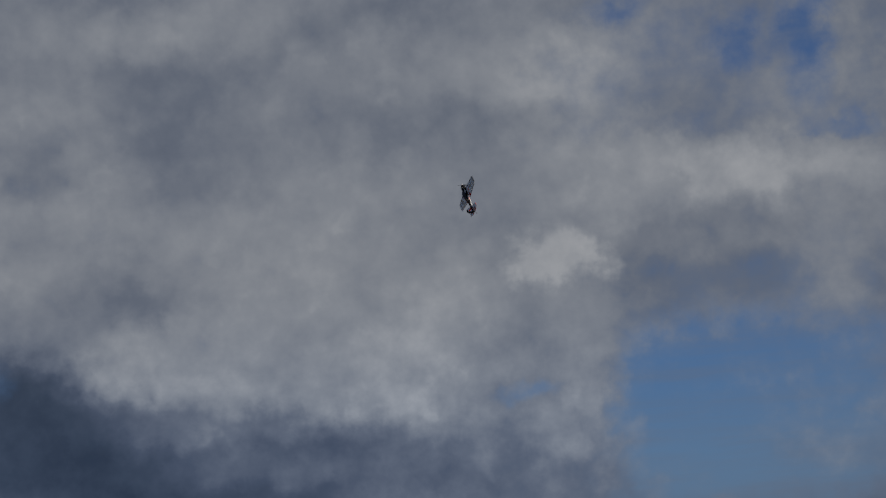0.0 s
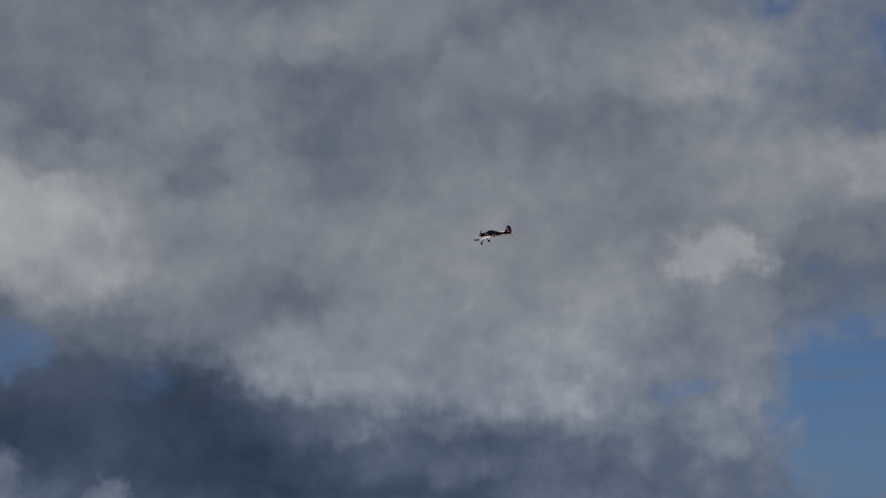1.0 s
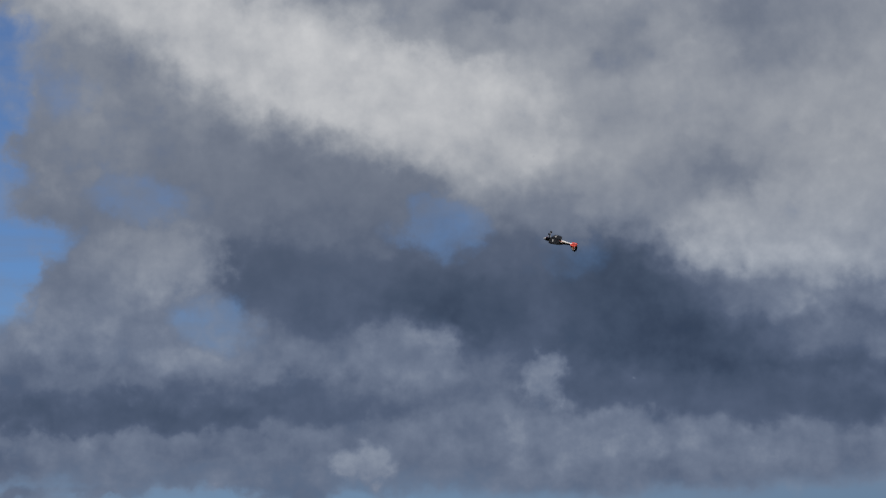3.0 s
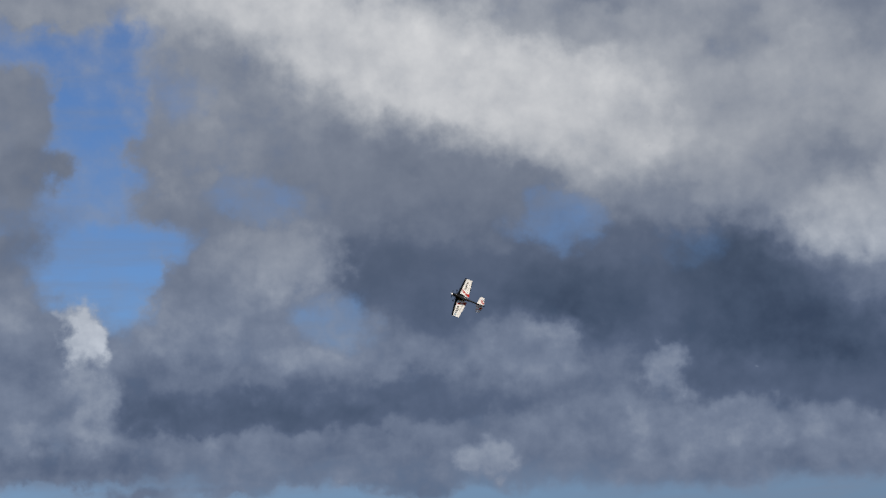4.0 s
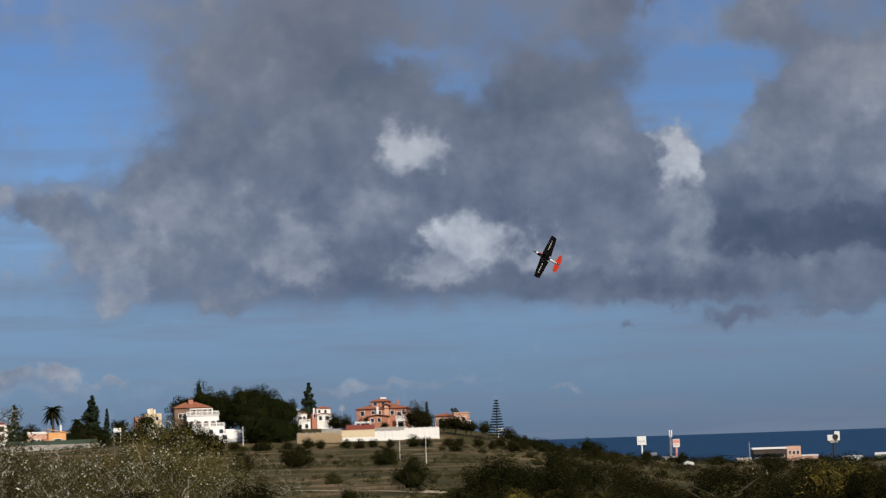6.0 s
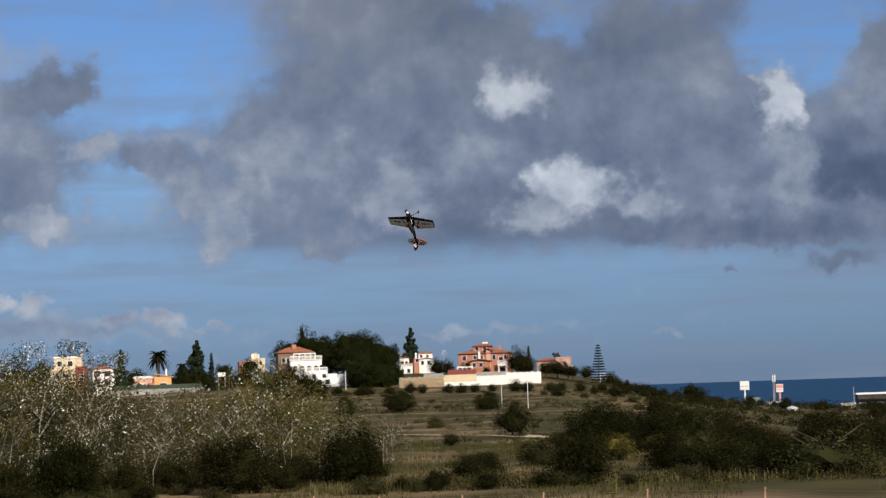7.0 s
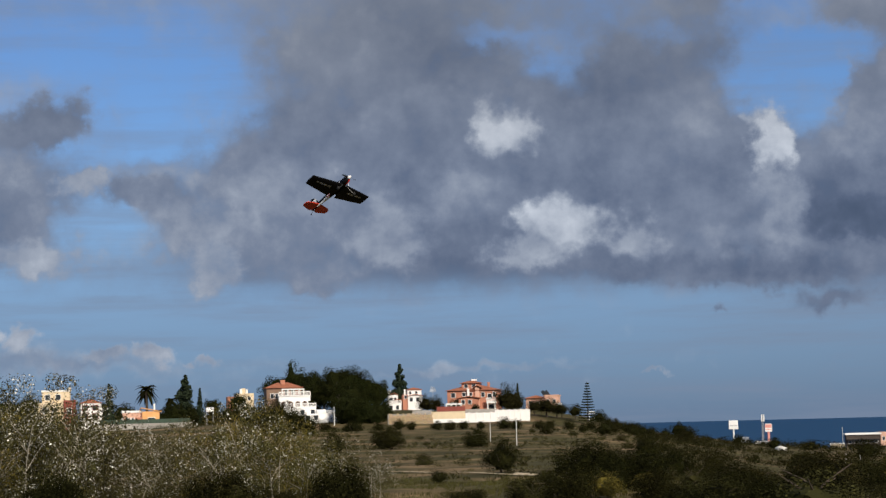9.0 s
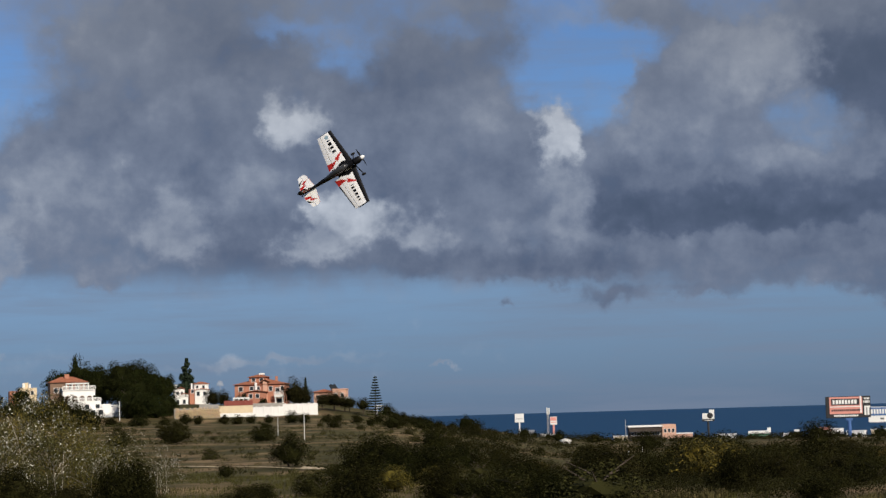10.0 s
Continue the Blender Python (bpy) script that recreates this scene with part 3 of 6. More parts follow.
def wing_colour(x, y, u, s, upper, left):
    """0 white, 1 black, 2 red, 3 blue-grey: where each film lies on the wing, by place."""
    a = abs(y)
    if not upper:
        # a stroke of unreadable pale lettering along the leading half
        if 0.20 < a < 0.55 and 0.30 < u < 0.42 and int(a * 42) % 4 != 0:
            return 5
        return 1
    if a > 0.685 or u < 0.19:
        return 1
    if a < 0.085 + 0.05 * max(0, 1 - abs(u - 0.35) * 3):
        return 1
    if inside((x, a), RED_FLASH):
        return 2
    if left and math.hypot(x + 0.005, a - 0.625) < 0.035:
        return 3
    if left and 0.30 < a < 0.57 and 0.34 < u < 0.53 and int(a * 40) % 3 != 0:
        return 1
    if left and 0.38 < a < 0.47 and 0.55 < u < 0.63 and int(a * 60) % 3 != 0:
        return 1
    if not left and 0.30 < a < 0.60 and 0.40 < u < 0.55 and int(a * 48) % 3 != 0:
        return 1
    if not left and a < 0.66 and u > 0.93:
        return 1
    return 0


def airfoil_panel(name, parent, left, u0, u1, s0, s1, label, colour):
    ns, nu = max(6, int(64 * (s1 - s0))), max(4, int(36 * (u1 - u0)))
    sign = 1 if left else -1
    verts, faces, mats = [], [], []
    for upper in (True, False):
        base = len(verts)
        for i in range(ns + 1):
            s = s0 + (s1 - s0) * i / ns
            lead, trail = chord_at(s)
            round_tip = 1 - 0.5 * max(0, (s - 0.985) / 0.015)
            for j in range(nu + 1):
                u = u0 + (u1 - u0) * j / nu
                verts.append((lead + (trail - lead) * u, sign * s * SPAN / 2, wing_height(min(max(u, 0.0), 1), s, upper) * round_tip + 0.012 * s - 0.045))
        for i in range(ns):
            for j in range(nu):
                q = [base + i * (nu + 1) + j, base + i * (nu + 1) + j + 1, base + (i + 1) * (nu + 1) + j + 1, base + (i + 1) * (nu + 1) + j]
                cx = sum(verts[k][0] for k in q) / 4
                cy = sum(verts[k][1] for k in q) / 4
                faces.append(q if upper == left else q[::-1])
                mats.append(colour(cx, cy, u0 + (u1 - u0) * (j + 0.5) / nu, s0 + (s1 - s0) * (i + 0.5) / ns, upper, left))
    half = (ns + 1) * (nu + 1)
    ring = [i * (nu + 1) for i in range(ns + 1)] + [ns * (nu + 1) + j for j in range(1, nu + 1)] + [i * (nu + 1) + nu for i in range(ns - 1, -1, -1)] + [j for j in range(nu - 1, 0, -1)]
    for a, b in zip(ring, ring[1:] + ring[:1]):
        faces.append((a, b, b + half, a + half))
        mats.append(1)
    ob = mesh_object(name, verts, faces, [M_FILM_WHITE, M_FILM_BLACK, M_FILM_RED, M_FILM_BLUE, M_FILM_ORANGE, M_FILM_GREY], mats, smooth=False)
    return child(ob, parent, label)


def tail_colour(x, y, u, upper):
    a = abs(y)
    if not upper:
        return 4
    if inside((x + 0.70, a), [(-0.13, 0.06), (-0.01, 0.10), (-0.03, 0.125), (0.06, 0.19), (-0.07, 0.165), (-0.045, 0.13), (-0.13, 0.11)]):
        return 2
    if inside((x + 0.70, a), [(-0.13, 0.125), (-0.02, 0.215), (-0.12, 0.185)]):
        return 1
    return 0


def flat_panel(name, parent, outline, thick, colour, label, upright=False, n=26):
    """A thin tail surface: a bevelled outline filled with a grid, its film coloured by place."""
    xs = [p[0] for p in outline]
    ys = [p[1] for p in outline]
    bm = BM()
    top = bm.faces.new([bm.verts.new((x, y, 0)) for x, y in outline])
    geom = list(bm.verts) + list(bm.edges) + list(bm.faces)
    for k in range(1, n):
        for axis, lo, hi in ((0, min(xs), max(xs)), (1, min(ys), max(ys))):
            at = [0, 0, 0]
            at[axis] = lo + (hi - lo) * k / n
            no = [0, 0, 0]
            no[axis] = 1
            bmesh.ops.bisect_plane(bm, geom=list(bm.verts) + list(bm.edges) + list(bm.faces), plane_co=at, plane_no=no)
    bmesh.ops.recalc_face_normals(bm, faces=bm.faces)
    r = bmesh.ops.extrude_face_region(bm, geom=list(bm.faces))
    for v in [g for g in r["geom"] if isinstance(g, bmesh.types.BMVert)]:
        v.co.z += thick
    for v in bm.verts:
        v.co.z -= thick / 2
    bmesh.ops.recalc_face_normals(bm, faces=bm.faces)
    bm.normal_update()
    for f in bm.faces:
        c = f.calc_center_median()
        f.material_index = colour(c.x, c.y, 0, f.normal.z > 0.5)
    if upright:
        bmesh.ops.rotate(bm, verts=bm.verts, cent=(0, 0, 0), matrix=Matrix.Rotation(radians(90), 3, "X"))
    return part(name, bm, [M_FILM_WHITE, M_FILM_BLACK, M_FILM_RED, M_FILM_BLUE, M_FILM_ORANGE], parent, label)


def make_plane():
    plane = new("model_aeroplane")
    tagged(plane, "white, black and red aerobatic model aeroplane rolling in flight", "model aeroplane")
    plane.empty_display_size = 0.3
    # fuselage: rings from the cowl's back to the tail post
    stations = [(0.30, 0.050, 0.066, 0.0), (0.22, 0.056, 0.072, 0.004), (0.10, 0.058, 0.074, 0.012), (-0.05, 0.056, 0.076, 0.014), (-0.20, 0.047, 0.070, 0.014),
                (-0.35, 0.034, 0.060, 0.014), (-0.50, 0.024, 0.050, 0.016), (-0.65, 0.017, 0.042, 0.018), (-0.80, 0.010, 0.036, 0.020)]

    def loft(rings, sides=20, power=0.72):
        verts, faces = [], []
        for x, w, h, c in rings:
            for k in range(sides):
                a = 2 * math.pi * k / sides
                cy, cz = math.cos(a), math.sin(a)
                verts.append((x, w * math.copysign(abs(cy) ** power, cy), c + h * math.copysign(abs(cz) ** power, cz)))
        for i in range(len(rings) - 1):
            for k in range(sides):
                j = (k + 1) % sides
                faces.append((i * sides + k, i * sides + j, (i + 1) * sides + j, (i + 1) * sides + k))
        faces.append(tuple(range(sides))[::-1])
        faces.append(tuple((len(rings) - 1) * sides + k for k in range(sides)))
        return verts, faces

    fine = []
    for (a, b) in zip(stations, stations[1:]):
        for k in range(6):
            fine.append(tuple(p + (q - p) * k / 6 for p, q in zip(a, b)))
    fine.append(stations[-1])
    verts, faces = loft(fine)
    mats = []
    for f in faces:
        cx, cy, cz = (sum(verts[k][i] for k in f) / len(f) for i in range(3))
        if cx < -0.26 and cz < -0.028:
            m = 0
        elif cz > 0.045 - 0.02 * (cx < -0.4) or cz < -0.05:
            m = 1
        elif abs(cz - (0.02 + 0.10 * cx)) < 0.009:
            m = 0
        elif -0.66 < cx < -0.40 and -0.035 < cz < 0.0:
            m = 0
        elif -0.40 <= cx < -0.20 and -0.045 < cz < -0.015:
            m = 2
        else:
            m = 1
        mats.append(m)
    child(mesh_object("fuselage", verts, faces, [M_FILM_WHITE, M_FILM_BLACK, M_FILM_RED], mats, smooth=True), plane, "black fuselage with white and red bands")
    verts, faces = loft([(0.345, 0.036, 0.040, 0.005), (0.335, 0.044, 0.050, 0.003), (0.30, 0.052, 0.066, 0), (0.24, 0.058, 0.073, 0.003), (0.21, 0.058, 0.074, 0.005)])
    mats = [2 if sum(verts[k][2] for k in f) / len(f) < -0.03 and sum(verts[k][1] for k in f) / len(f) > 0.0 else 1 for f in faces]
    child(mesh_object("cowl", verts, faces, [M_FILM_WHITE, M_FILM_BLACK, M_FILM_RED], mats, smooth=True), plane, "black cowl with a red chin")
    verts, faces = loft([(0.11, 0.02, 0.004, 0.088), (0.05, 0.044, 0.034, 0.088), (-0.03, 0.052, 0.062, 0.086), (-0.12, 0.050, 0.064, 0.082), (-0.22, 0.040, 0.046, 0.076), (-0.32, 0.024, 0.022, 0.070), (-0.38, 0.01, 0.004, 0.068)], power=1.0)
    child(mesh_object("canopy", verts, faces, M_CANOPY, smooth=True), plane, "smoky see-through canopy")
    verts, faces = loft([(0.345, 0.037, 0.037, 0.005), (0.37, 0.034, 0.034, 0.005), (0.395, 0.025, 0.025, 0.005), (0.412, 0.012, 0.012, 0.005), (0.418, 0.002, 0.002, 0.005)], power=1.0)
    child(mesh_object("spinner", verts, faces, M_SPINNER, smooth=True), plane, "polished white spinner")
    propeller = BM()
    for sgn in (1, -1):
        rows = []
        for k in range(9):
            r = 0.03 + 0.15 * k / 8
            w = 0.016 * math.sin(math.pi * min(1, 0.25 + 0.75 * k / 8)) ** 0.5 + 0.003
            tw = radians(50 - 35 * k / 8)
            rows.append([propeller.verts.new((w * e * math.sin(tw), sgn * w * e * math.cos(tw), sgn * r)) for e in (-1, 0, 1)])
        for a, b in zip(rows, rows[1:]):
            for q in range(2):
                propeller.faces.new((a[q], a[q + 1], b[q + 1], b[q]))
    bmesh.ops.solidify(propeller, geom=list(propeller.faces), thickness=0.003)
    prop = part("propeller", propeller, M_CARBON, plane, "dark two-bladed propeller")
    prop.location = (0.362, 0, 0.005)
    # wing: fixed panel and aileron on each side
    for left in (True, False):
        airfoil_panel("wing_panel", plane, left, 0.0, 0.76, 0.06, 1.0, "wing panel, white above and black below", wing_colour)
        airfoil_panel("aileron", plane, left, 0.775, 1.0, 0.13, 0.985, "hinged aileron", wing_colour)
        sgn = 1 if left else -1
        flat_panel("stabiliser", plane, [(-0.575, sgn * 0.015), (-0.625, sgn * 0.25), (-0.66, sgn * 0.285), (-0.71, sgn * 0.285), (-0.71, sgn * 0.015)], 0.011, tail_colour, "stabiliser half, white above and orange-red below")
        flat_panel("elevator", plane, [(-0.716, sgn * 0.025), (-0.716, sgn * 0.288), (-0.775, sgn * 0.275), (-0.84, sgn * 0.08), (-0.81, sgn * 0.025)], 0.009, tail_colour, "elevator half, white above and orange-red below")
        # landing gear
        leg = BM()
        tube(leg, (0.19, sgn * 0.03, -0.06), (0.21, sgn * 0.18, -0.225), 0.012, 0.008)
        leg_ob = part("landing_gear_leg", leg, M_CARBON, plane)
        wheel = BM()
        bmesh.ops.create_cone(wheel, cap_ends=True, segments=20, radius1=0.042, radius2=0.042, depth=0.024)
        bmesh.ops.bevel(wheel, geom=list(wheel.edges), offset=0.007, segments=2, affect="EDGES")
        bmesh.ops.transform(wheel, verts=wheel.verts, matrix=pose(0.21, sgn * 0.20, -0.23, 90))
        part("wheel", wheel, M_RUBBER, plane, smooth=True)

    def fin_colour(x, y, u, upper):
        if y > 0.20:
            return 1
        if inside((x, y), [(-0.62, 0.05), (-0.76, 0.20), (-0.78, 0.13), (-0.70, 0.05)]):
            return 2
        if x < -0.78:
            return 1
        return 1 if x > -0.66 else 0

    flat_panel("fin", plane, [(-0.58, 0.03), (-0.70, 0.235), (-0.755, 0.25), (-0.755, 0.03)], 0.011, fin_colour, "upright fin", upright=True)
    flat_panel("rudder", plane, [(-0.762, -0.02), (-0.762, 0.255), (-0.80, 0.265), (-0.86, 0.20), (-0.865, 0.05), (-0.81, -0.02)], 0.009, fin_colour, "upright rudder", upright=True)
    tw = BM()
    tube(tw, (-0.79, 0, -0.01), (-0.86, 0, -0.06), 0.004)
    bmesh.ops.create_uvsphere(tw, u_segments=8, v_segments=6, radius=0.014, matrix=pose(-0.865, 0, -0.065))
    part("tail_wheel", tw, M_CARBON, plane)
    pipe = BM()
    tube(pipe, (0.27, 0.03, -0.07), (0.25, 0.05, -0.115), 0.012, 0.010)
    part("exhaust", pipe, M_METAL, plane)
    return plane, prop


plane, prop = make_plane()

# ---- houses of the hill: local x to the right as seen from the field, y away from it, z up, in units of u metres ----


class House:
    def __init__(self, name, label, category, az, dist, low, turn=0.0, group=""):
        self.u = dist / 3429
        self.root = new(name)
        x, y = spot(az, dist)
        self.root.matrix_basis = Matrix.Translation((x, y, 5 + dist * math.tan(radians(low)))) @ Matrix.Rotation(radians(turn - az), 4, "Z")
        tagged(self.root, label, category, group)

    def solid(self, name, x0, x1, y0, y1, z0, z1, mat, label="", bevel=0.06):
        u = self.u
        return part(name, box(BM(), x0 * u, x1 * u, y0 * u, y1 * u, z0 * u, z1 * u, bevel), mat, self.root, label)

    def hip(self, x0, x1, y0, y1, z, h, over=3, mat=None, ridge=0.35, name="roof"):
        """A tiled hip roof with eaves, built in overlapping courses of tile rows."""
        u = self.u
        bm = BM()
        x0, x1, y0, y1 = (x0 - over) * u, (x1 + over) * u, (y0 - over) * u, (y1 + over) * u
        z, h = z * u, h * u
        inset = min(x1 - x0, y1 - y0) / 2 * (1 - 0.02)
        n = 6
        for k in range(n):
            a, b = k / n, (k + 1) / n
            d0, d1 = inset * a, inset * b
            za, zb = z + h * a + 0.05, z + h * b
            low = [bm.verts.new(p) for p in ((x0 + d0, y0 + d0, za), (x1 - d0, y0 + d0, za), (x1 - d0, y1 - d0, za), (x0 + d0, y1 - d0, za))]
            top = [bm.verts.new(p) for p in ((x0 + d1, y0 + d1, zb), (x1 - d1, y0 + d1, zb), (x1 - d1, y1 - d1, zb), (x0 + d1, y1 - d1, zb))]
            under = [bm.verts.new((v.co.x, v.co.y, v.co.z - 0.09)) for v in low]
            for i in range(4):
                j = (i + 1) % 4
                bm.faces.new((low[i], low[j], top[j], top[i]))
                bm.faces.new((under[i], under[j], low[j], low[i]))
            if k == 0:
                bm.faces.new(under[::-1])
            if k == n - 1:
                bm.faces.new(top)
        return part(name, bm, mat or M_TILE, self.root, "terracotta tiled roof")

    def gable(self, x0, x1, y0, y1, z, h, over=2, label="terracotta tiled gable roof", mat=None, one=False):
        """A pitched roof with its ridge along y; one: a single slope down to the right."""
        u = self.u
        bm = BM()
        x0, x1, y0, y1, z, h = (x0 - over) * u, (x1 + over) * u, (y0 - over) * u, (y1 + over) * u, z * u, h * u
        xm = x0 + (x1 - x0) * (0.06 if one else 0.5)
        for a, b in (((x0, z), (xm, z + h)), ((xm, z + h), (x1, z))):
            q = [bm.verts.new(p) for p in ((a[0], y0, a[1]), (b[0], y0, b[1]), (b[0], y1, b[1]), (a[0], y1, a[1]))]
            s = [bm.verts.new((v.co.x, v.co.y, v.co.z - 0.16)) for v in q]
            bm.faces.new(q)
            bm.faces.new(s[::-1])
            for i in range(4):
                j = (i + 1) % 4
                bm.faces.new((q[i], s[i], s[j], q[j]))
        bmesh.ops.recalc_face_normals(bm, faces=bm.faces)
        return part("roof", bm, mat or M_TILE, self.root, label)

    def window(self, x, z, w, h, y, shade=None, name="window"):
        """A framed opening with a recessed dark pane, on the front face y."""
        u = self.u
        f = BM()
        t = 0.10
        X0, X1, Z0, Z1, Y = (x - w / 2) * u, (x + w / 2) * u, z * u, (z + h) * u, y * u
        for a in ((X0 - t, X0, Z0 - t, Z1 + t), (X1, X1 + t, Z0 - t, Z1 + t), (X0, X1, Z1, Z1 + t), (X0, X1, Z0 - t, Z0)):
            box(f, a[0], a[1], Y - 0.10, Y - 0.003, a[2], a[3])
        ob = part(name, f, shade or M_WHITE, self.root)
        part("pane", box(BM(), X0, X1, Y - 0.04, Y - 0.004, Z0, Z1), M_GLASS, ob, "dark glass pane")
        return ob

    def balustrade(self, x0, x1, y, z, h, mat=None, posts=0):
        u = self.u
        bm = BM()
        box(bm, x0 * u, x1 * u, y * u - 0.10, y * u + 0.10, (z + h * 0.82) * u, (z + h) * u)
        box(bm, x0 * u, x1 * u, y * u - 0.10, y * u + 0.10, z * u, (z + h * 0.18) * u)
        n = max(3, int((x1 - x0) * u / 0.33))
        for k in range(n + 1):
            c = (x0 + (x1 - x0) * k / n) * u
            box(bm, c - 0.07, c + 0.07, y * u - 0.06, y * u + 0.06, (z + h * 0.17) * u, (z + h * 0.83) * u)
        return part("balustrade", bm, mat or M_WHITE, self.root, "white balustrade")

    def pole(self, name, x, y, z0, z1, r, mat, label=""):
        u = self.u
        return part(name, tube(BM(), (x * u, y * u, z0 * u), (x * u, y * u, z1 * u), r), mat, self.root, label)


def arches(h, x0, x1, y, z0, z1, n, mat):
    """An arcade: a wall with n round-headed openings right through it."""
    u = h.u
    bm = BM()
    w = (x1 - x0) / n
    t = 0.22
    for k in range(n):
        a, b = (x0 + k * w) * u, (x0 + (k + 1) * w) * u
        r = (b - a) * 0.36
        c = (a + b) / 2
        spring = z0 * u + max(0.2, (z1 - z0) * u - r - 0.35)
        pts = [(a, z0 * u), (c - r, z0 * u)] + [(c - r * math.cos(q * math.pi / 10), spring + r * math.sin(q * math.pi / 10)) for q in range(11)] + [(c + r, z0 * u), (b, z0 * u), (b, z1 * u), (a, z1 * u)]
        f = bm.faces.new([bm.verts.new((px, y * u, pz)) for px, pz in pts])
        g = bmesh.ops.extrude_face_region(bm, geom=[f])
        for v in g["geom"]:
            if isinstance(v, bmesh.types.BMVert):
                v.co.y += t
    bmesh.ops.triangulate(bm, faces=[f for f in bm.faces if len(f.verts) > 4])
    bmesh.ops.recalc_face_normals(bm, faces=bm.faces)
    return part("arcade", bm, mat, h.root, "white arcade")


def salmon_mansion():
    h = House("house", "large salmon-coloured villa with terracotta roofs and a roof tower", "house", 3.25, 562, 0.30, -8)
    h.solid("wall", -44, 45, 6, 70, -14, 32, M_SALMON)
    h.hip(-44, 45, 6, 70, 32, 9, 3)
    h.solid("front_wing", -22, 13, -6, 8, -14, 19, M_SALMON)
    h.gable(-23, 14, -7, 8, 19, 3, 2)
    h.solid("stair_tower", -20, 12, 20, 50, 32, 45, M_SALMON)
    h.hip(-20, 12, 20, 50, 45, 5, 3)
    h.solid("white_gable", 6, 14, 4, 10, -10, 37, M_PEACH, "paler projecting bay")
    h.gable(3, 17, 2, 40, 37, 4, 1)
    h.solid("chimney", -8, -4, 2, 6, 22, 35, M_WHITE, "white chimney")
    h.solid("chimney", 25, 29, 30, 35, 34, 46, M_SALMON)
    h.solid("rooftop_tank", -4, 6, 30, 36, 49, 52, M_WHITE, "white rooftop water heater")
    h.solid("balcony", 27, 44, -4, 7, 8, 12, M_WHITE, "white balcony")
    h.balustrade(27, 44, -4, 12, 6)
    h.solid("column", 28, 30, -4, -2, -10, 8, M_WHITE)
    h.solid("column", 41, 43, -4, -2, -10, 8, M_WHITE)
    for x, z, w, t, y in ((-33, 20, 7, 8, 6), (-33, 2, 7, 9, 6), (-14, 8, 6, 7, -6), (-2, 8, 6, 7, -6), (-14, 22, 6, 6, 6), (-2, 22, 5, 6, 6), (20, 20, 6, 8, 6), (32, 15, 7, 10, 6), (40, 20, 5, 8, 6), (-12, 37, 6, 6, 20), (2, 37, 6, 6, 20), (36, -6, 12, 12, 6)):
        h.window(x, z, w, t, y)
    p = House("garden_pavilion", "small white garden pavilion with open sides", "pavilion", 2.72, 548, 0.28, -4)
    p.solid("roof_slab", -14, 14, 0, 22, 8, 11, M_WHITE)
    for x in (-13, -4, 4, 13):
        p.solid("column", x - 1, x + 1, 0, 2, -12, 8, M_WHITE)
    p.balustrade(-14, 14, 0, -6, 7)
    p.solid("back_wall", -13, 13, 20, 22, -12, 8, M_WHITE)


def tower_houses():
    h = House("house", "white house with stepped terraces on the hilltop", "house", 0.98, 585, 0.46, 4)
    h.solid("wall", -12, 7, 8, 40, -24, 18, M_WHITE)
    h.solid("wall", -11, -6, 4, 8, 14, 26, M_WHITE)
    h.gable(-6, 7, 7, 40, 18, 4, 1)
    h.solid("terrace", -12, 12, -4, 8, -24, 3, M_WHITE)
    h.balustrade(-12, 12, -4, 3, 5)
    h.gable(0, 13, -3, 8, 8, 3, 1)
    for x, z, w, t, y in ((-5, 7, 5, 6, 8), (2, 7, 4, 6, 8), (-6, -8, 5, 7, -4), (5, -8, 5, 7, -4)):
        h.window(x, z, w, t, y)
    k = House("house", "white two-storey house with an orange side and tiled roof", "house", 1.52, 585, 0.50, 4)
    k.solid("wall", -8, 18, 6, 45, -22, 13, M_WHITE)
    k.solid("side_wing", -17, -8, 8, 40, -22, 15, M_SALMON, "orange side wing")
    k.solid("upper_storey", -8, 17, 18, 45, 13, 24, M_WHITE)
    k.hip(-8, 17, 18, 45, 24, 4, 2)
    k.gable(-9, 19, 5, 18, 13, 3, 1)
    k.solid("chimney", -14, -11, 18, 21, 15, 25, M_WHITE)
    for x, z, w, t, y in ((-3, 16, 4, 5, 18), (8, 16, 4, 5, 18), (-2, 3, 5, 7, 6), (9, 3, 5, 7, 6), (-12, 8, 4, 6, 8)):
        k.window(x, z, w, t, y)


def peach_house():
    h = House("house", "peach bungalow with a tiled hip roof and solar heater", "house", 5.31, 575, 0.34, -6)
    h.solid("wall", -29, 4, 10, 50, -14, 13, M_PEACH)
    h.hip(-29, 4, 10, 50, 13, 5, 3)
    h.solid("flat_block", 5, 29, 6, 46, -14, 16, M_PEACH, "paler flat-roofed block")
    h.solid("parapet", 4, 30, 5, 47, 16, 18, M_PEACH)
    h.solid("white_annex", 27, 34, 4, 24, -14, 3, M_WHITE, "white annex")
    for k in range(2):
        bm = BM()
        box(bm, -3, 3, -0.06, 0.06, -8, 8)
        ob = part("solar_panel", bm, M_GLASS, h.root, "dark solar panel")
        ob.matrix_basis = Matrix.Translation(((4 + 6 * k) * h.u, 12 * h.u, 20 * h.u)) @ Matrix.Diagonal((h.u, 1, 0.75 * h.u, 1)) @ Matrix.Rotation(radians(-35), 4, "Y")
    h.solid("water_tank", 0, 9, 16, 19, 21, 24, M_WHITE, "white water tank")
    h.solid("panel_stand", 1, 9, 13, 18, 12, 21, M_METAL)
    for x, z, w, t, y in ((-20, 0, 6, 7, 10), (-8, 0, 6, 7, 10), (11, 3, 5, 7, 6), (22, 3, 5, 7, 6)):
        h.window(x, z, w, t, y)


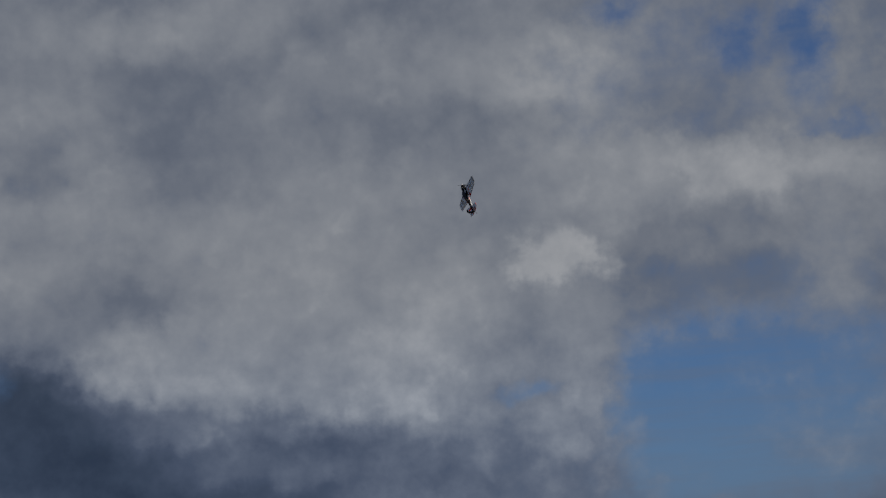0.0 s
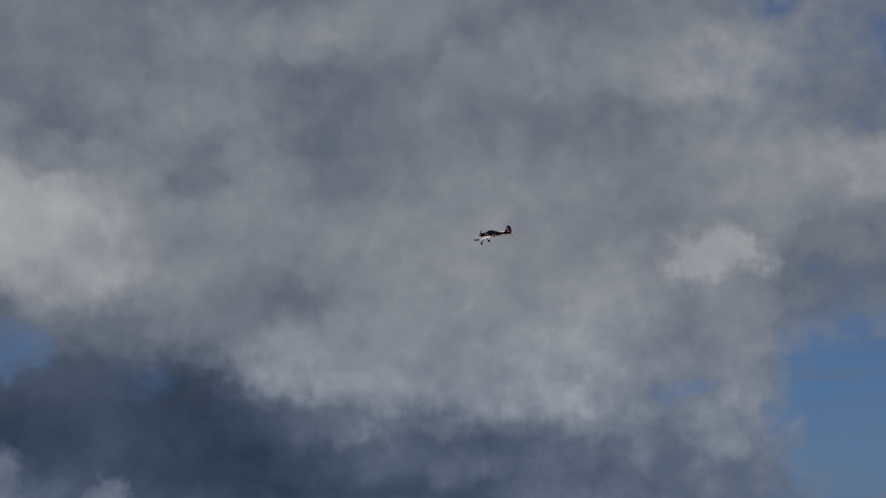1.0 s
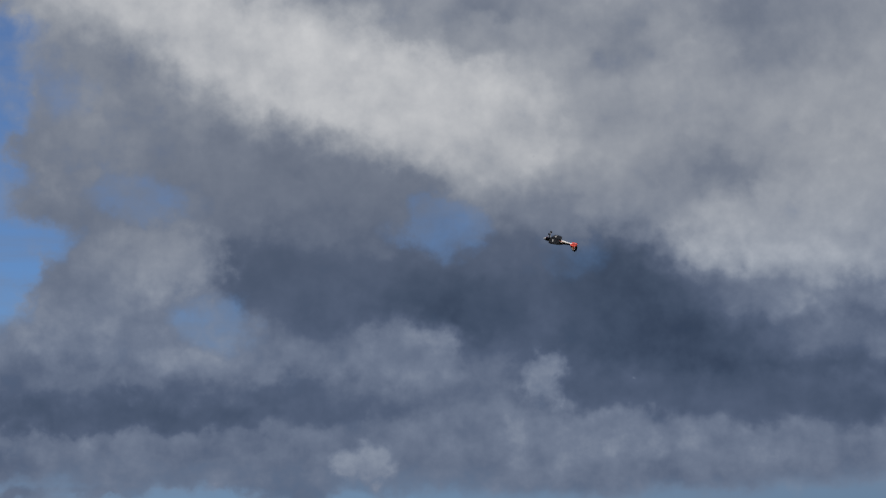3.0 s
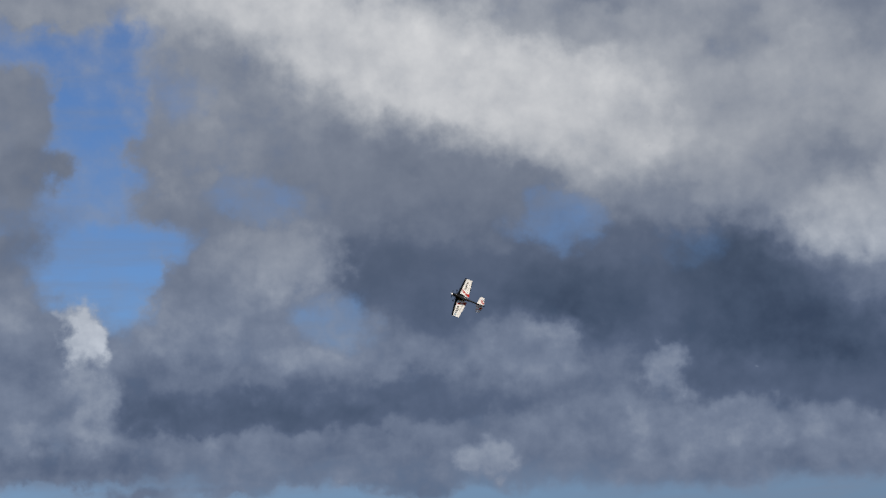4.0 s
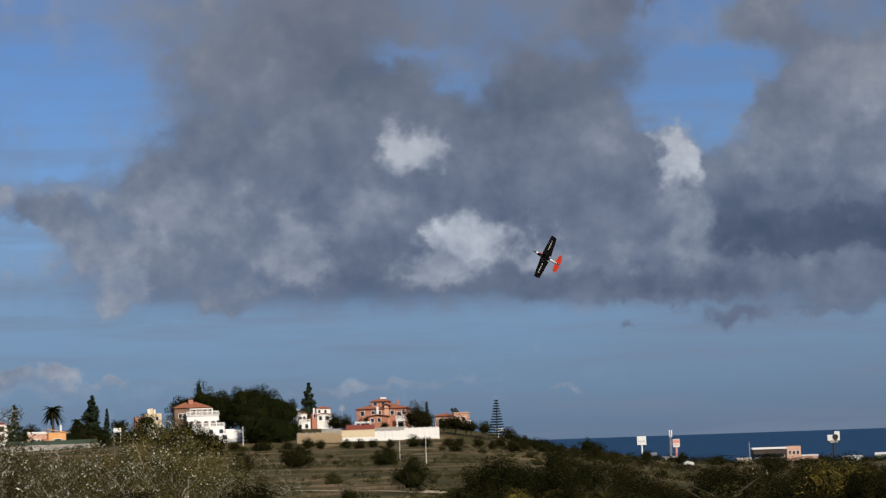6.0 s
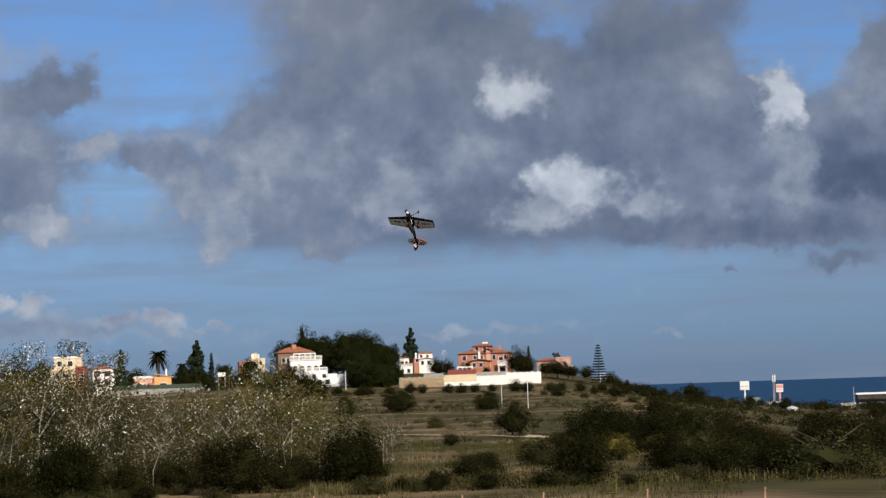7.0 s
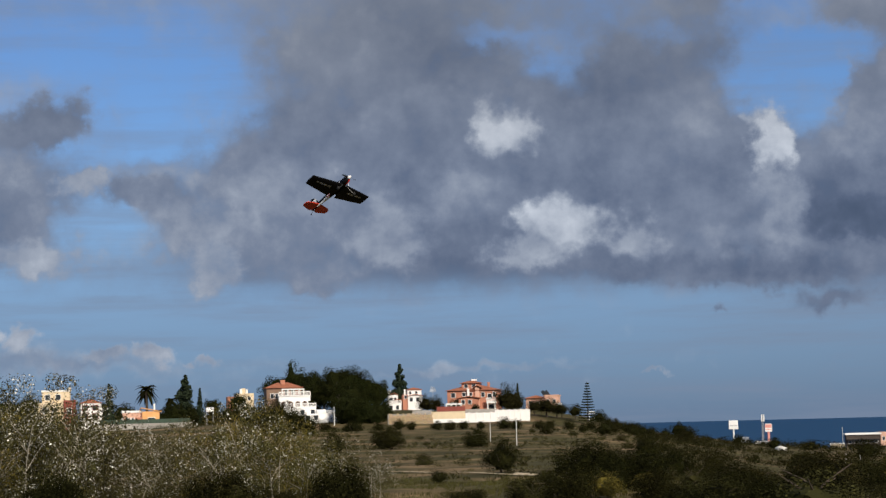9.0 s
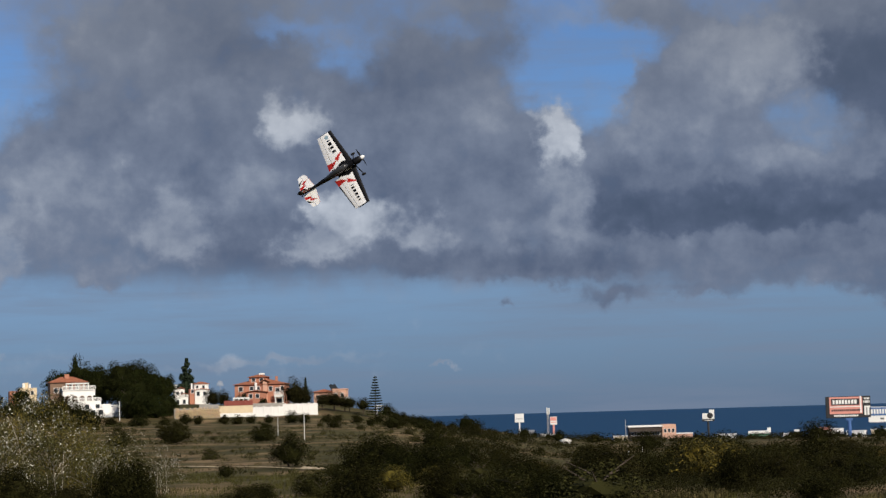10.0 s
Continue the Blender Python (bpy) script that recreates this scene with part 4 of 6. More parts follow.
def terraced_villa():
    h = House("house", "white terraced villa with arcades and an orange tiled roof", "house", -2.08, 540, 0.18, 6)
    h.solid("wall", -40, -14, 16, 60, 6, 52, M_TAN, "brown rendered gable end")
    # darker render than the white terraces, standing in for the porch's shade
    h.solid("wall", -14, 22, 22, 60, 6, 52, M_SALMON)
    h.hip(-40, 22, 16, 60, 52, 10, 3)
    h.solid("chimney", -14, -6, 26, 32, 58, 66, M_SALMON)
    h.solid("porch_roof", -14, 26, 6, 24, 48, 50, M_WHITE)
    for x in (-13, -3, 7, 17, 25):
        h.solid("column", x - 1, x + 1, 6, 8, 38, 48, M_WHITE)
    h.solid("upper_terrace", -20, 36, 2, 60, 28, 38, M_WHITE)
    h.balustrade(-20, 36, 1, 37, 8)
    arches(h, -18, 32, 0, 16, 30, 4, M_WHITE)
    # the brown here paints in the shade behind the arches
    h.solid("terrace_back", -18, 32, 12, 14, 16, 28, M_TAN, "back wall of the arcade, coloured brown for its shade")
    h.solid("middle_terrace", -12, 44, -12, 10, 2, 17, M_WHITE)
    h.balustrade(-12, 44, -12, 17, 7)
    h.solid("lower_terrace", 24, 72, -26, 6, -14, 5, M_WHITE)
    h.balustrade(44, 72, -26, 5, 5)
    h.solid("garden_wall", 32, 92, -40, -28, -26, -6, M_WHITE)
    for x in (33, 47, 62, 76, 91):
        h.solid("pier", x - 1.5, x + 1.5, -41, -38, -6, -1, M_WHITE)
    h.solid("garden_house", 44, 60, -20, 0, 4, 12, M_WHITE)
    for x, z, w, t, y in ((-4, 40, 6, 8, 22), (8, 40, 6, 8, 22), (-30, 34, 6, 8, 16), (-22, 34, 5, 8, 16), (28, -8, 8, 10, -26), (42, -8, 8, 10, -26), (20, 4, 7, 8, -12), (38, 4, 7, 8, -12)):
        h.window(x, z, w, t, y)


def village_end():
    y = House("house", "cream house with chimneys and a flat roof", "house", -3.5, 600, 0.66, 5)
    y.solid("wall", -8, 22, 6, 40, -24, 15, M_CREAM)
    y.solid("upper_room", 2, 8, 10, 30, 15, 24, M_CREAM)
    y.solid("chimney", -2, 2, 10, 14, 15, 23, M_WHITE)
    y.solid("chimney", 9, 12, 10, 14, 15, 22, M_WHITE)
    y.solid("side_wing", -24, -8, 8, 40, -24, 10, M_SALMON, "brown-pink side wing")
    y.window(-16, 0, 5, 6, 8)
    y.window(14, 3, 5, 6, 6)
    y.window(2, 3, 5, 6, 6)
    o = House("house", "low orange house with white terraces", "house", -6.42, 438, 0.22, 3)
    o.solid("wall", 2, 32, 2, 30, -20, 14, M_ORANGE)
    o.gable(-1, 35, 1, 30, 14, 7, 1, "orange gable roof", M_ORANGE, one=True)
    o.solid("wall", -32, 2, 8, 34, -20, 12, M_PEACH)
    o.solid("parapet", -33, 3, 7, 35, 12, 16, M_WHITE)
    o.solid("chimney", 22, 25, 6, 9, 16, 27, M_WHITE)
    o.solid("porch", -10, 2, 0, 8, -20, 4, M_SALMON)
    for x, z, w, t, yy in ((18, -4, 12, 7, 2), (-22, -4, 7, 7, 8), (-14, -4, 4, 7, 8), (-4, -12, 6, 9, 0)):
        o.window(x, z, w, t, yy)
    v = House("house", "cream and dark red villa behind the poplars", "house", -8.7, 452, 0.30, -4)
    v.solid("wall", -40, 10, 4, 40, -20, 28, M_CREAM)
    v.solid("upper_room", -34, 14, 14, 36, 28, 47, M_CREAM)
    v.solid("parapet", -35, 15, 13, 37, 47, 50, M_WHITE)
    v.solid("dark_wing", 4, 24, 0, 30, -20, 32, M_OXBLOOD, "dark red wing")
    v.solid("roof_post", 12, 16, 14, 18, 47, 54, M_CREAM)
    for x, z, w, t, yy in ((-28, 10, 8, 9, 4), (-12, 10, 8, 9, 4), (-24, 33, 8, 9, 14), (-6, 33, 8, 9, 14), (14, 8, 7, 10, 0)):
        v.window(x, z, w, t, yy)
    w = House("house", "white house with red window surrounds", "house", -7.86, 445, 0.30, 4)
    w.solid("wall", -17, 19, 0, 34, -20, 26, M_WHITE)
    w.hip(-17, 19, 0, 34, 26, 7, 1)
    for x, z in ((-10, 14), (8, 14), (-10, 0), (8, 0)):
        w.window(x, z, 9, 8, 0, M_OXBLOOD)
    r = House("house", "pale house with a red tiled roof among trees", "house", -11.4, 452, 0.40, 8)
    r.solid("wall", -26, 26, 0, 40, -20, 16, M_PEACH)
    r.hip(-26, 26, 0, 40, 16, 8, 2)
    r.window(-10, 2, 7, 8, 0)
    r.window(10, 2, 7, 8, 0)
    b = House("house", "white flat-roofed house at the village's end", "house", -13.1, 455, 0.30, 5)
    b.solid("wall", -30, 24, 0, 40, -20, 30, M_WHITE)
    b.solid("parapet", -31, 25, -1, 41, 30, 33, M_WHITE)
    b.window(-10, 10, 7, 9, 0)
    b.window(10, 10, 7, 9, 0)


def garden_walls():
    def run(name, label, az0, az1, dist, z0, z1, mat, thick=0.35, cap=0.0, piers=0):
        x0, y0 = spot(az0, dist)
        x1, y1 = spot(az1, dist)
        root = new(name)
        tagged(root, label, "wall", kind="structure")
        length = math.hypot(x1 - x0, y1 - y0)
        root.matrix_basis = Matrix.Translation((x0, y0, 0)) @ Matrix.Rotation(math.atan2(y1 - y0, x1 - x0), 4, "Z")
        part("panel", box(BM(), 0, length, 0, thick, z0, z1, 0.04), mat, root)
        if cap:
            part("coping", box(BM(), -0.05, length + 0.05, -0.06, thick + 0.06, z1, z1 + cap, 0.03), mat, root)
        for k in range(piers):
            c = length * (k + 0.5) / piers
            part("pier", box(BM(), c - 0.22, c + 0.22, -0.08, thick + 0.08, z0, z1 + cap + 0.18, 0.04), mat, root)
        return root

    run("wall_garden_low", "white rendered retaining wall below the villa", 2.10, 3.06, 529, 1.0, 5.1, M_WHITE)
    run("wall_garden_upper", "cream rendered wall above the retaining wall", 2.06, 3.06, 531.5, 4.8, 7.0, M_CREAM, cap=0.12)
    run("wall_garden_middle", "white garden wall with piers", 3.06, 3.93, 529, 1.0, 6.4, M_WHITE, cap=0.15, piers=4)
    run("wall_garden_end", "white garden wall stepping up the slope", 3.93, 4.96, 530, 1.5, 7.0, M_WHITE, cap=0.15, piers=6)
    run("wall_dark_red", "dark red garden wall", 2.22, 3.06, 538, 4.5, 8.5, M_OXBLOOD)
    run("wall_concrete", "grey concrete block wall", 1.50, 2.08, 536, 4.0, 7.6, M_CONCRETE)
    run("wall_garden_back", "grey wall below the villa", 3.06, 4.0, 539, 4.5, 7.6, M_CONCRETE)
    run("wall_village", "pale rubble wall along the village", -7.85, -4.95, 425, 0.5, 5.6, M_CONCRETE, cap=0.2)
    run("hedge_screen", "green screen fence above the village wall", -7.6, -5.0, 428, 4.4, 6.7, M_HEDGE, 0.15)
    run("wall_village_left", "white wall beyond the thicket", -14.5, -9.6, 425, 0.5, 5.2, M_WHITE, cap=0.2)


def rubble_wall():
    """Coursed field stones, each its own block, bedded in a concrete core."""
    r = random.Random(4)
    root = new("rubble_wall")
    tagged(root, "tan rubble stone retaining wall on the hillside", "wall", kind="structure")
    x0, y0 = spot(0.78, 526)
    x1, y1 = spot(2.08, 527)
    length = math.hypot(x1 - x0, y1 - y0)
    root.matrix_basis = Matrix.Translation((x0, y0, 0)) @ Matrix.Rotation(math.atan2(y1 - y0, x1 - x0), 4, "Z")
    part("core", box(BM(), 0, length, 0.25, 1.0, 0.5, 6.7), M_CONCRETE, root)
    shapes = []
    for k in range(6):
        bm = BM()
        bmesh.ops.create_icosphere(bm, subdivisions=1, radius=1)
        for v in bm.verts:
            v.co *= 1 + 0.28 * (r.random() - 0.5)
            v.co.y *= 0.6
        me = bpy.data.meshes.new("stone")
        bm.to_mesh(me)
        bm.free()
        me.materials.append(M_STONE)
        shapes.append(me)
    z = 1.9
    while z < 6.9:
        x = r.uniform(0, 0.5)
        hh = r.uniform(0.26, 0.40)
        while x < length:
            w = r.uniform(0.28, 0.62)
            if z < 6.4 or r.random() < 0.5:
                s = new("stone", r.choice(shapes))
                s.parent = root
                s.matrix_basis = Matrix.Translation((x + w / 2, 0.2 + r.uniform(-0.1, 0.1), z + hh * r.uniform(-0.2, 0.2))) @ Matrix.Rotation(r.uniform(-0.3, 0.3), 4, "Y") @ Matrix.Diagonal((w * 0.62, 0.45, hh * 0.72, 1))
            x += w * 1.02
        z += hh * 1.15


salmon_mansion()
tower_houses()
peach_house()
terraced_villa()
village_end()
garden_walls()
rubble_wall()

# ---- road signs, masts and the shore's buildings ----


def letters(root, text, x, z, size, mat, y, name="lettering"):
    cu = bpy.data.curves.new("lettering", "FONT")
    cu.body, cu.size, cu.extrude, cu.align_x = text, size, 0.02, "CENTER"
    cu.materials.append(mat)
    ob = new(name, cu)
    ob.parent = root
    ob.matrix_basis = Matrix.Translation((x, y, z)) @ Matrix.Rotation(radians(90), 4, "X")
    return ob


def bars(root, x0, x1, z0, z1, n, mat, y, seed=1):
    """Plain bars in place of writing."""
    r = random.Random(seed)
    bm = BM()
    w = (x1 - x0) / n
    for k in range(n):
        box(bm, x0 + w * (k + 0.10), x0 + w * (k + 0.72 + 0.2 * r.random()), y - 0.03, y, z0, z1)
    return part("plain_bars", bm, mat, root)


def hardware_billboard():
    u = 520 / 3429
    root = new("billboard")
    x, y = spot(20.43, 520)
    root.matrix_basis = Matrix.Translation((x, y, 5 + 520 * math.tan(radians(-0.64)))) @ Matrix.Rotation(radians(-20.4 + 6), 4, "Z")
    tagged(root, "large black-framed billboard with red panel on a blue steel pole", "billboard")
    part("box", box(BM(), -39 * u, 37 * u, 0, 8 * u, 0, 37 * u, 0.05), M_SIGN_BLACK, root)
    part("panel", box(BM(), -33 * u, 23 * u, -0.08, -0.005, 7 * u, 36 * u), M_SIGN_RED, root, "faded red panel")
    part("plate", box(BM(), -30 * u, 18 * u, -0.14, -0.085, 22 * u, 33 * u), M_SIGN_BLACK, root, "black name plate")
    bars(root, -28 * u, 14 * u, 24 * u, 31 * u, 8, M_SIGN_WHITE, -0.15)
    part("pale_band", box(BM(), -32 * u, 21 * u, -0.13, -0.085, 18.5 * u, 20 * u), M_SIGN_WHITE, root)
    bars(root, -30 * u, 19 * u, 11.5 * u, 15 * u, 14, M_SIGN_BLACK, -0.09, 3)
    bars(root, -26 * u, 16 * u, 2.2 * u, 5.4 * u, 13, M_SIGN_WHITE, -0.01, 5)
    part("column_strip", box(BM(), 19 * u, 21.5 * u, -0.14, -0.085, 8 * u, 37 * u), M_SIGN_WHITE, root, "white upright strip")
    bars(root, 26 * u, 36 * u, 31 * u, 34 * u, 4, M_SIGN_WHITE, -0.01, 7)
    bars(root, 25 * u, 36 * u, 25 * u, 29 * u, 5, M_SIGN_WHITE, -0.01, 8)
    arrow = BM()
    box(arrow, 26 * u, 29.5 * u, -0.05, -0.004, 4 * u, 20 * u)
    box(arrow, 31 * u, 34.5 * u, -0.05, -0.004, 4 * u, 17 * u)
    box(arrow, 26 * u, 36 * u, -0.06, -0.004, 17 * u, 20 * u)
    part("arrow", arrow, M_SIGN_WHITE, root, "white arrow")
    part("pole", tube(BM(), (0, 4 * u, -60 * u), (0, 4 * u, 0), 0.55, 0.5, 16), M_BLUE_POLE, root, "blue steel pole")
    bracket = BM()
    box(bracket, -6 * u, 6 * u, 1 * u, 7 * u, -5 * u, 0.2 * u, 0.1)
    part("bracket", bracket, M_BLUE_POLE, root)


def exit_billboard():
    u = 560 / 3429
    root = new("billboard")
    x, y = spot(21.87, 560)
    root.matrix_basis = Matrix.Translation((x, y, 5 + 560 * math.tan(radians(-0.78)))) @ Matrix.Rotation(radians(-21.9 + 4), 4, "Z")
    tagged(root, "wide white and blue road billboard on two posts", "billboard")
    part("board", box(BM(), -54 * u, 54 * u, 0, 2.5 * u, 0, 26 * u, 0.04), M_SIGN_WHITE, root)
    part("panel", box(BM(), -53 * u, -3 * u, -0.05, -0.004, 11 * u, 25 * u), M_SIGN_BLUE, root, "blue panel")
    bars(root, -50 * u, -7 * u, 14 * u, 22 * u, 9, M_SIGN_WHITE, -0.055, 4)
    bars(root, -34 * u, -28 * u, 4 * u, 7 * u, 2, M_SIGN_BLACK, -0.004, 6)
    bars(root, -18 * u, -8 * u, 4 * u, 7 * u, 4, M_SIGN_BLACK, -0.004, 6)
    arrow = BM()
    box(arrow, 1 * u, 4 * u, -0.05, -0.004, 3 * u, 22 * u)
    tri = [arrow.verts.new(p) for p in ((3 * u, -0.05, 9 * u), (6 * u, -0.05, 8 * u), (14 * u, -0.05, 18 * u), (11 * u, -0.05, 20 * u))]
    arrow.faces.new(tri)
    head = [arrow.verts.new(p) for p in ((6 * u, -0.06, 22 * u), (16 * u, -0.06, 23 * u), (14 * u, -0.06, 13 * u))]
    arrow.faces.new(head)
    bmesh.ops.recalc_face_normals(arrow, faces=arrow.faces)
    part("arrow", arrow, M_SIGN_BLUE, root, "blue arrow")
    letters(root, "Salida 3", 34 * u, 15 * u, 9.5 * u, M_SIGN_BLUE, -0.03)
    bars(root, 12 * u, 52 * u, 9.5 * u, 11.5 * u, 16, M_SIGN_BLUE, -0.004, 9)
    letters(root, "1 Minuto", 33 * u, 3 * u, 5.5 * u, M_SIGN_BLUE, -0.03)
    for sx in (-23, 26):
        part("post", tube(BM(), (sx * u, 3.5 * u, -70 * u), (sx * u, 3.5 * u, 24 * u), 0.28, 0.25, 10), M_SIGN_WHITE, root, "white steel post")
    part("catwalk", box(BM(), -52 * u, 52 * u, -0.9, 0, -1.2 * u, -0.4 * u), M_METAL, root)


def shore_signs():
    d = 700
    u = d / 3429

    def base(name, az, low, label, category, turn=0.0):
        root = new(name)
        x, y = spot(az, d)
        root.matrix_basis = Matrix.Translation((x, y, 5 + d * math.tan(radians(low)))) @ Matrix.Rotation(radians(turn - az), 4, "Z")
        tagged(root, label, category)
        return root

    s = base("sign", 10.88, -0.50, "white roadside sign on a single pole", "sign")
    part("panel", box(BM(), -8 * u, 8 * u, 0, 0.5, 0, 15 * u, 0.05), M_SIGN_WHITE, s)
    part("frame", box(BM(), -8.6 * u, 8.6 * u, 0.2, 0.7, -0.5 * u, 1.5 * u), M_SIGN_WHITE, s)
    part("pole", tube(BM(), (0, 0.35, -40 * u), (0, 0.35, 0.5 * u), 0.35, 0.3, 10), M_SIGN_WHITE, s)
    bars(s, -6 * u, 6 * u, 5 * u, 7 * u, 6, M_METAL, -0.004, 2)
    m = base("mast", 11.72, -0.85, "lattice phone mast with antennas", "mast")
    lat = BM()
    for sx, sy in ((-1, -1), (1, -1), (0, 1)):
        tube(lat, (sx * 1.6 * u, sy * 1.4 * u, -20 * u), (sx * 1.2 * u, sy * 1.0 * u, 40 * u), 0.09, 0.08, 5)
    for k in range(15):
        z = (-16 + 4 * k) * u
        for a, b in (((-1.5, -1.3), (1.5, -1.3)), ((1.5, -1.3), (0, 1.3)), ((0, 1.3), (-1.5, -1.3))):
            tube(lat, (a[0] * u, a[1] * u, z), (b[0] * u, b[1] * u, z + 4 * u), 0.05, 0.05, 4)
    part("lattice", lat, M_METAL, m)
    for k in range(3):
        a = 2.09 * k
        part("antenna", box(BM(), math.cos(a) * 2.4 * u - 0.18, math.cos(a) * 2.4 * u + 0.18, math.sin(a) * 2 * u - 0.12, math.sin(a) * 2 * u + 0.12, 33 * u, 45 * u, 0.04), M_SIGN_WHITE, m)
    q = base("sign", 11.88, -0.60, "red and white roadside sign by the mast", "sign")
    part("panel", box(BM(), -6 * u, 6 * u, 0, 0.6, 0, 14 * u, 0.05), M_SIGN_WHITE, q)
    part("red_band", box(BM(), -5.4 * u, 5.4 * u, -0.08, -0.005, 7 * u, 13 * u), M_SIGN_RED, q, "red upper band")
    bars(q, -5 * u, 5 * u, 3 * u, 5 * u, 5, M_SIGN_RED, -0.01, 3)
    part("pole", tube(BM(), (0, 0.4, -35 * u), (0, 0.4, 0.3 * u), 0.4, 0.4, 10), M_SIGN_RED, q)
    w = base("shed", 11.75, -1.02, "low white roadside building", "building")
    part("wall", box(BM(), -16 * u, 14 * u, 0, 14 * u, -10 * u, 8 * u, 0.1), M_WHITE, w)
    part("parapet", box(BM(), -17 * u, 15 * u, -0.3, 14.5 * u, 8 * u, 9.3 * u), M_WHITE, w)
    part("door", box(BM(), -4 * u, 2 * u, -0.08, -0.004, -8 * u, 5 * u), M_CONCRETE, w)
    fence = base("shed", 11.2, -0.85, "grey corrugated roadside metal shed", "building")
    corr = BM()
    for k in range(14):
        box(corr, (-7 + k) * u, (-6.3 + k) * u, -0.12, 6 * u, -8 * u, 7 * u)
    part("cladding", corr, M_METAL, fence)
    g = base("sign", 16.39, -0.63, "white sign with a dark round emblem on a black base", "sign")
    part("panel", box(BM(), -10 * u, 2 * u, 0, 0.6, 4 * u, 14 * u, 0.05), M_SIGN_WHITE, g)
    part("panel", box(BM(), 2 * u, 11 * u, 0, 0.6, 4 * u, 20 * u, 0.05), M_SIGN_WHITE, g)
    disc = BM()
    bmesh.ops.create_cone(disc, cap_ends=True, segments=24, radius1=5 * u, radius2=5 * u, depth=0.1, matrix=pose(3.5 * u, -0.06, 10 * u, 90))
    part("emblem", disc, M_SIGN_BLACK, g, "dark round emblem")
    part("base", box(BM(), -10 * u, 11 * u, -0.05, 0.65, 0, 4 * u, 0.05), M_SIGN_BLACK, g)
    bars(g, -6 * u, 8 * u, 1 * u, 2.6 * u, 9, M_SIGN_WHITE, -0.055, 3)
    part("pole", tube(BM(), (0, 0.3, -40 * u), (0, 0.3, 0), 0.4, 0.4, 10), M_SIGN_BLACK, g)


def shore_buildings():
    d = 820
    h = House("warehouse", "long low white and brown warehouse near the shore", "building", 14.75, d, -0.95, 5)
    h.solid("wall", -40, 18, 0, 40, -10, 12, M_UMBER)
    h.solid("roof_slab", -42, 20, -2, 42, 12, 15, M_WHITE)
    h.solid("office_block", 18, 42, -2, 40, -10, 16, M_PEACH, "pale peach office block")
    h.solid("canopy", -40, 16, -8, 0, 4, 6, M_UMBER, "brown canopy")
    h.pole("flagpole", -46, 0, -10, 26, 0.15, M_METAL)
    for k in range(6):
        h.window(-34 + 9 * k, -2, 5, 5, 0)
    for k in range(3):
        h.window(23 + 7 * k, 2, 4, 6, -2)
    g = House("shop_building", "green and white retail shed", "building", 17.85, d, -1.16, 3)
    g.solid("wall", -18, 18, 0, 40, -14, 10, M_GREEN_PAINT)
    g.solid("fascia", -19, 19, -1, 2, 8, 13, M_WHITE)
    g.solid("sign_turret", 14, 20, 0, 6, 10, 18, M_WHITE)
    for k in range(4):
        g.window(-12 + 8 * k, -4, 5, 8, 0)
    w = House("shop_building", "small white shop building", "building", 18.75, d, -1.14, 0)
    w.solid("wall", -14, 6, 0, 30, -14, 6, M_WHITE)
    w.solid("stair_head", 6, 16, 0, 20, -14, 12, M_WHITE)
    w.window(-6, -4, 6, 6, 0)
    r = House("shop_building", "white shop with red fascia", "building", 19.95, d, -1.07, 0)
    r.solid("wall", -22, 18, 0, 30, -14, 8, M_WHITE)
    r.solid("fascia", -22, -4, -2, 0, 4, 11, M_SIGN_RED, "red fascia")
    r.window(8, -4, 8, 6, 0)
    for k, az in enumerate((20.6, 21.3, 22.0, 22.5, 13.9, 15.7, 16.9)):
        s = House("house", "small pale building by the shore", "house", az, d + 60 + 20 * (k % 3), -1.12, 10 * (k % 3) - 8)
        s.solid("wall", -16, 14, 0, 26, -14, 5 + 2 * (k % 3), (M_WHITE, M_CREAM, M_PEACH)[k % 3])
        s.solid("parapet", -17, 15, -1, 27, 5 + 2 * (k % 3), 6.5 + 2 * (k % 3), M_WHITE)
        s.window(-6, -3, 5, 5, 0)
        s.window(5, -3, 5, 5, 0)
    f = House("house", "small white building half hidden in scrub", "house", 12.25, 430, -1.12, 12)
    f.solid("wall", -7, 7, 0, 20, -8, 3, M_WHITE)
    f.gable(-7, 7, 0, 20, 3, 3, 1, "pale sheet roof", M_WHITE)
    f.window(0, -3, 4, 4, 0)


hardware_billboard()
exit_billboard()
shore_signs()
shore_buildings()


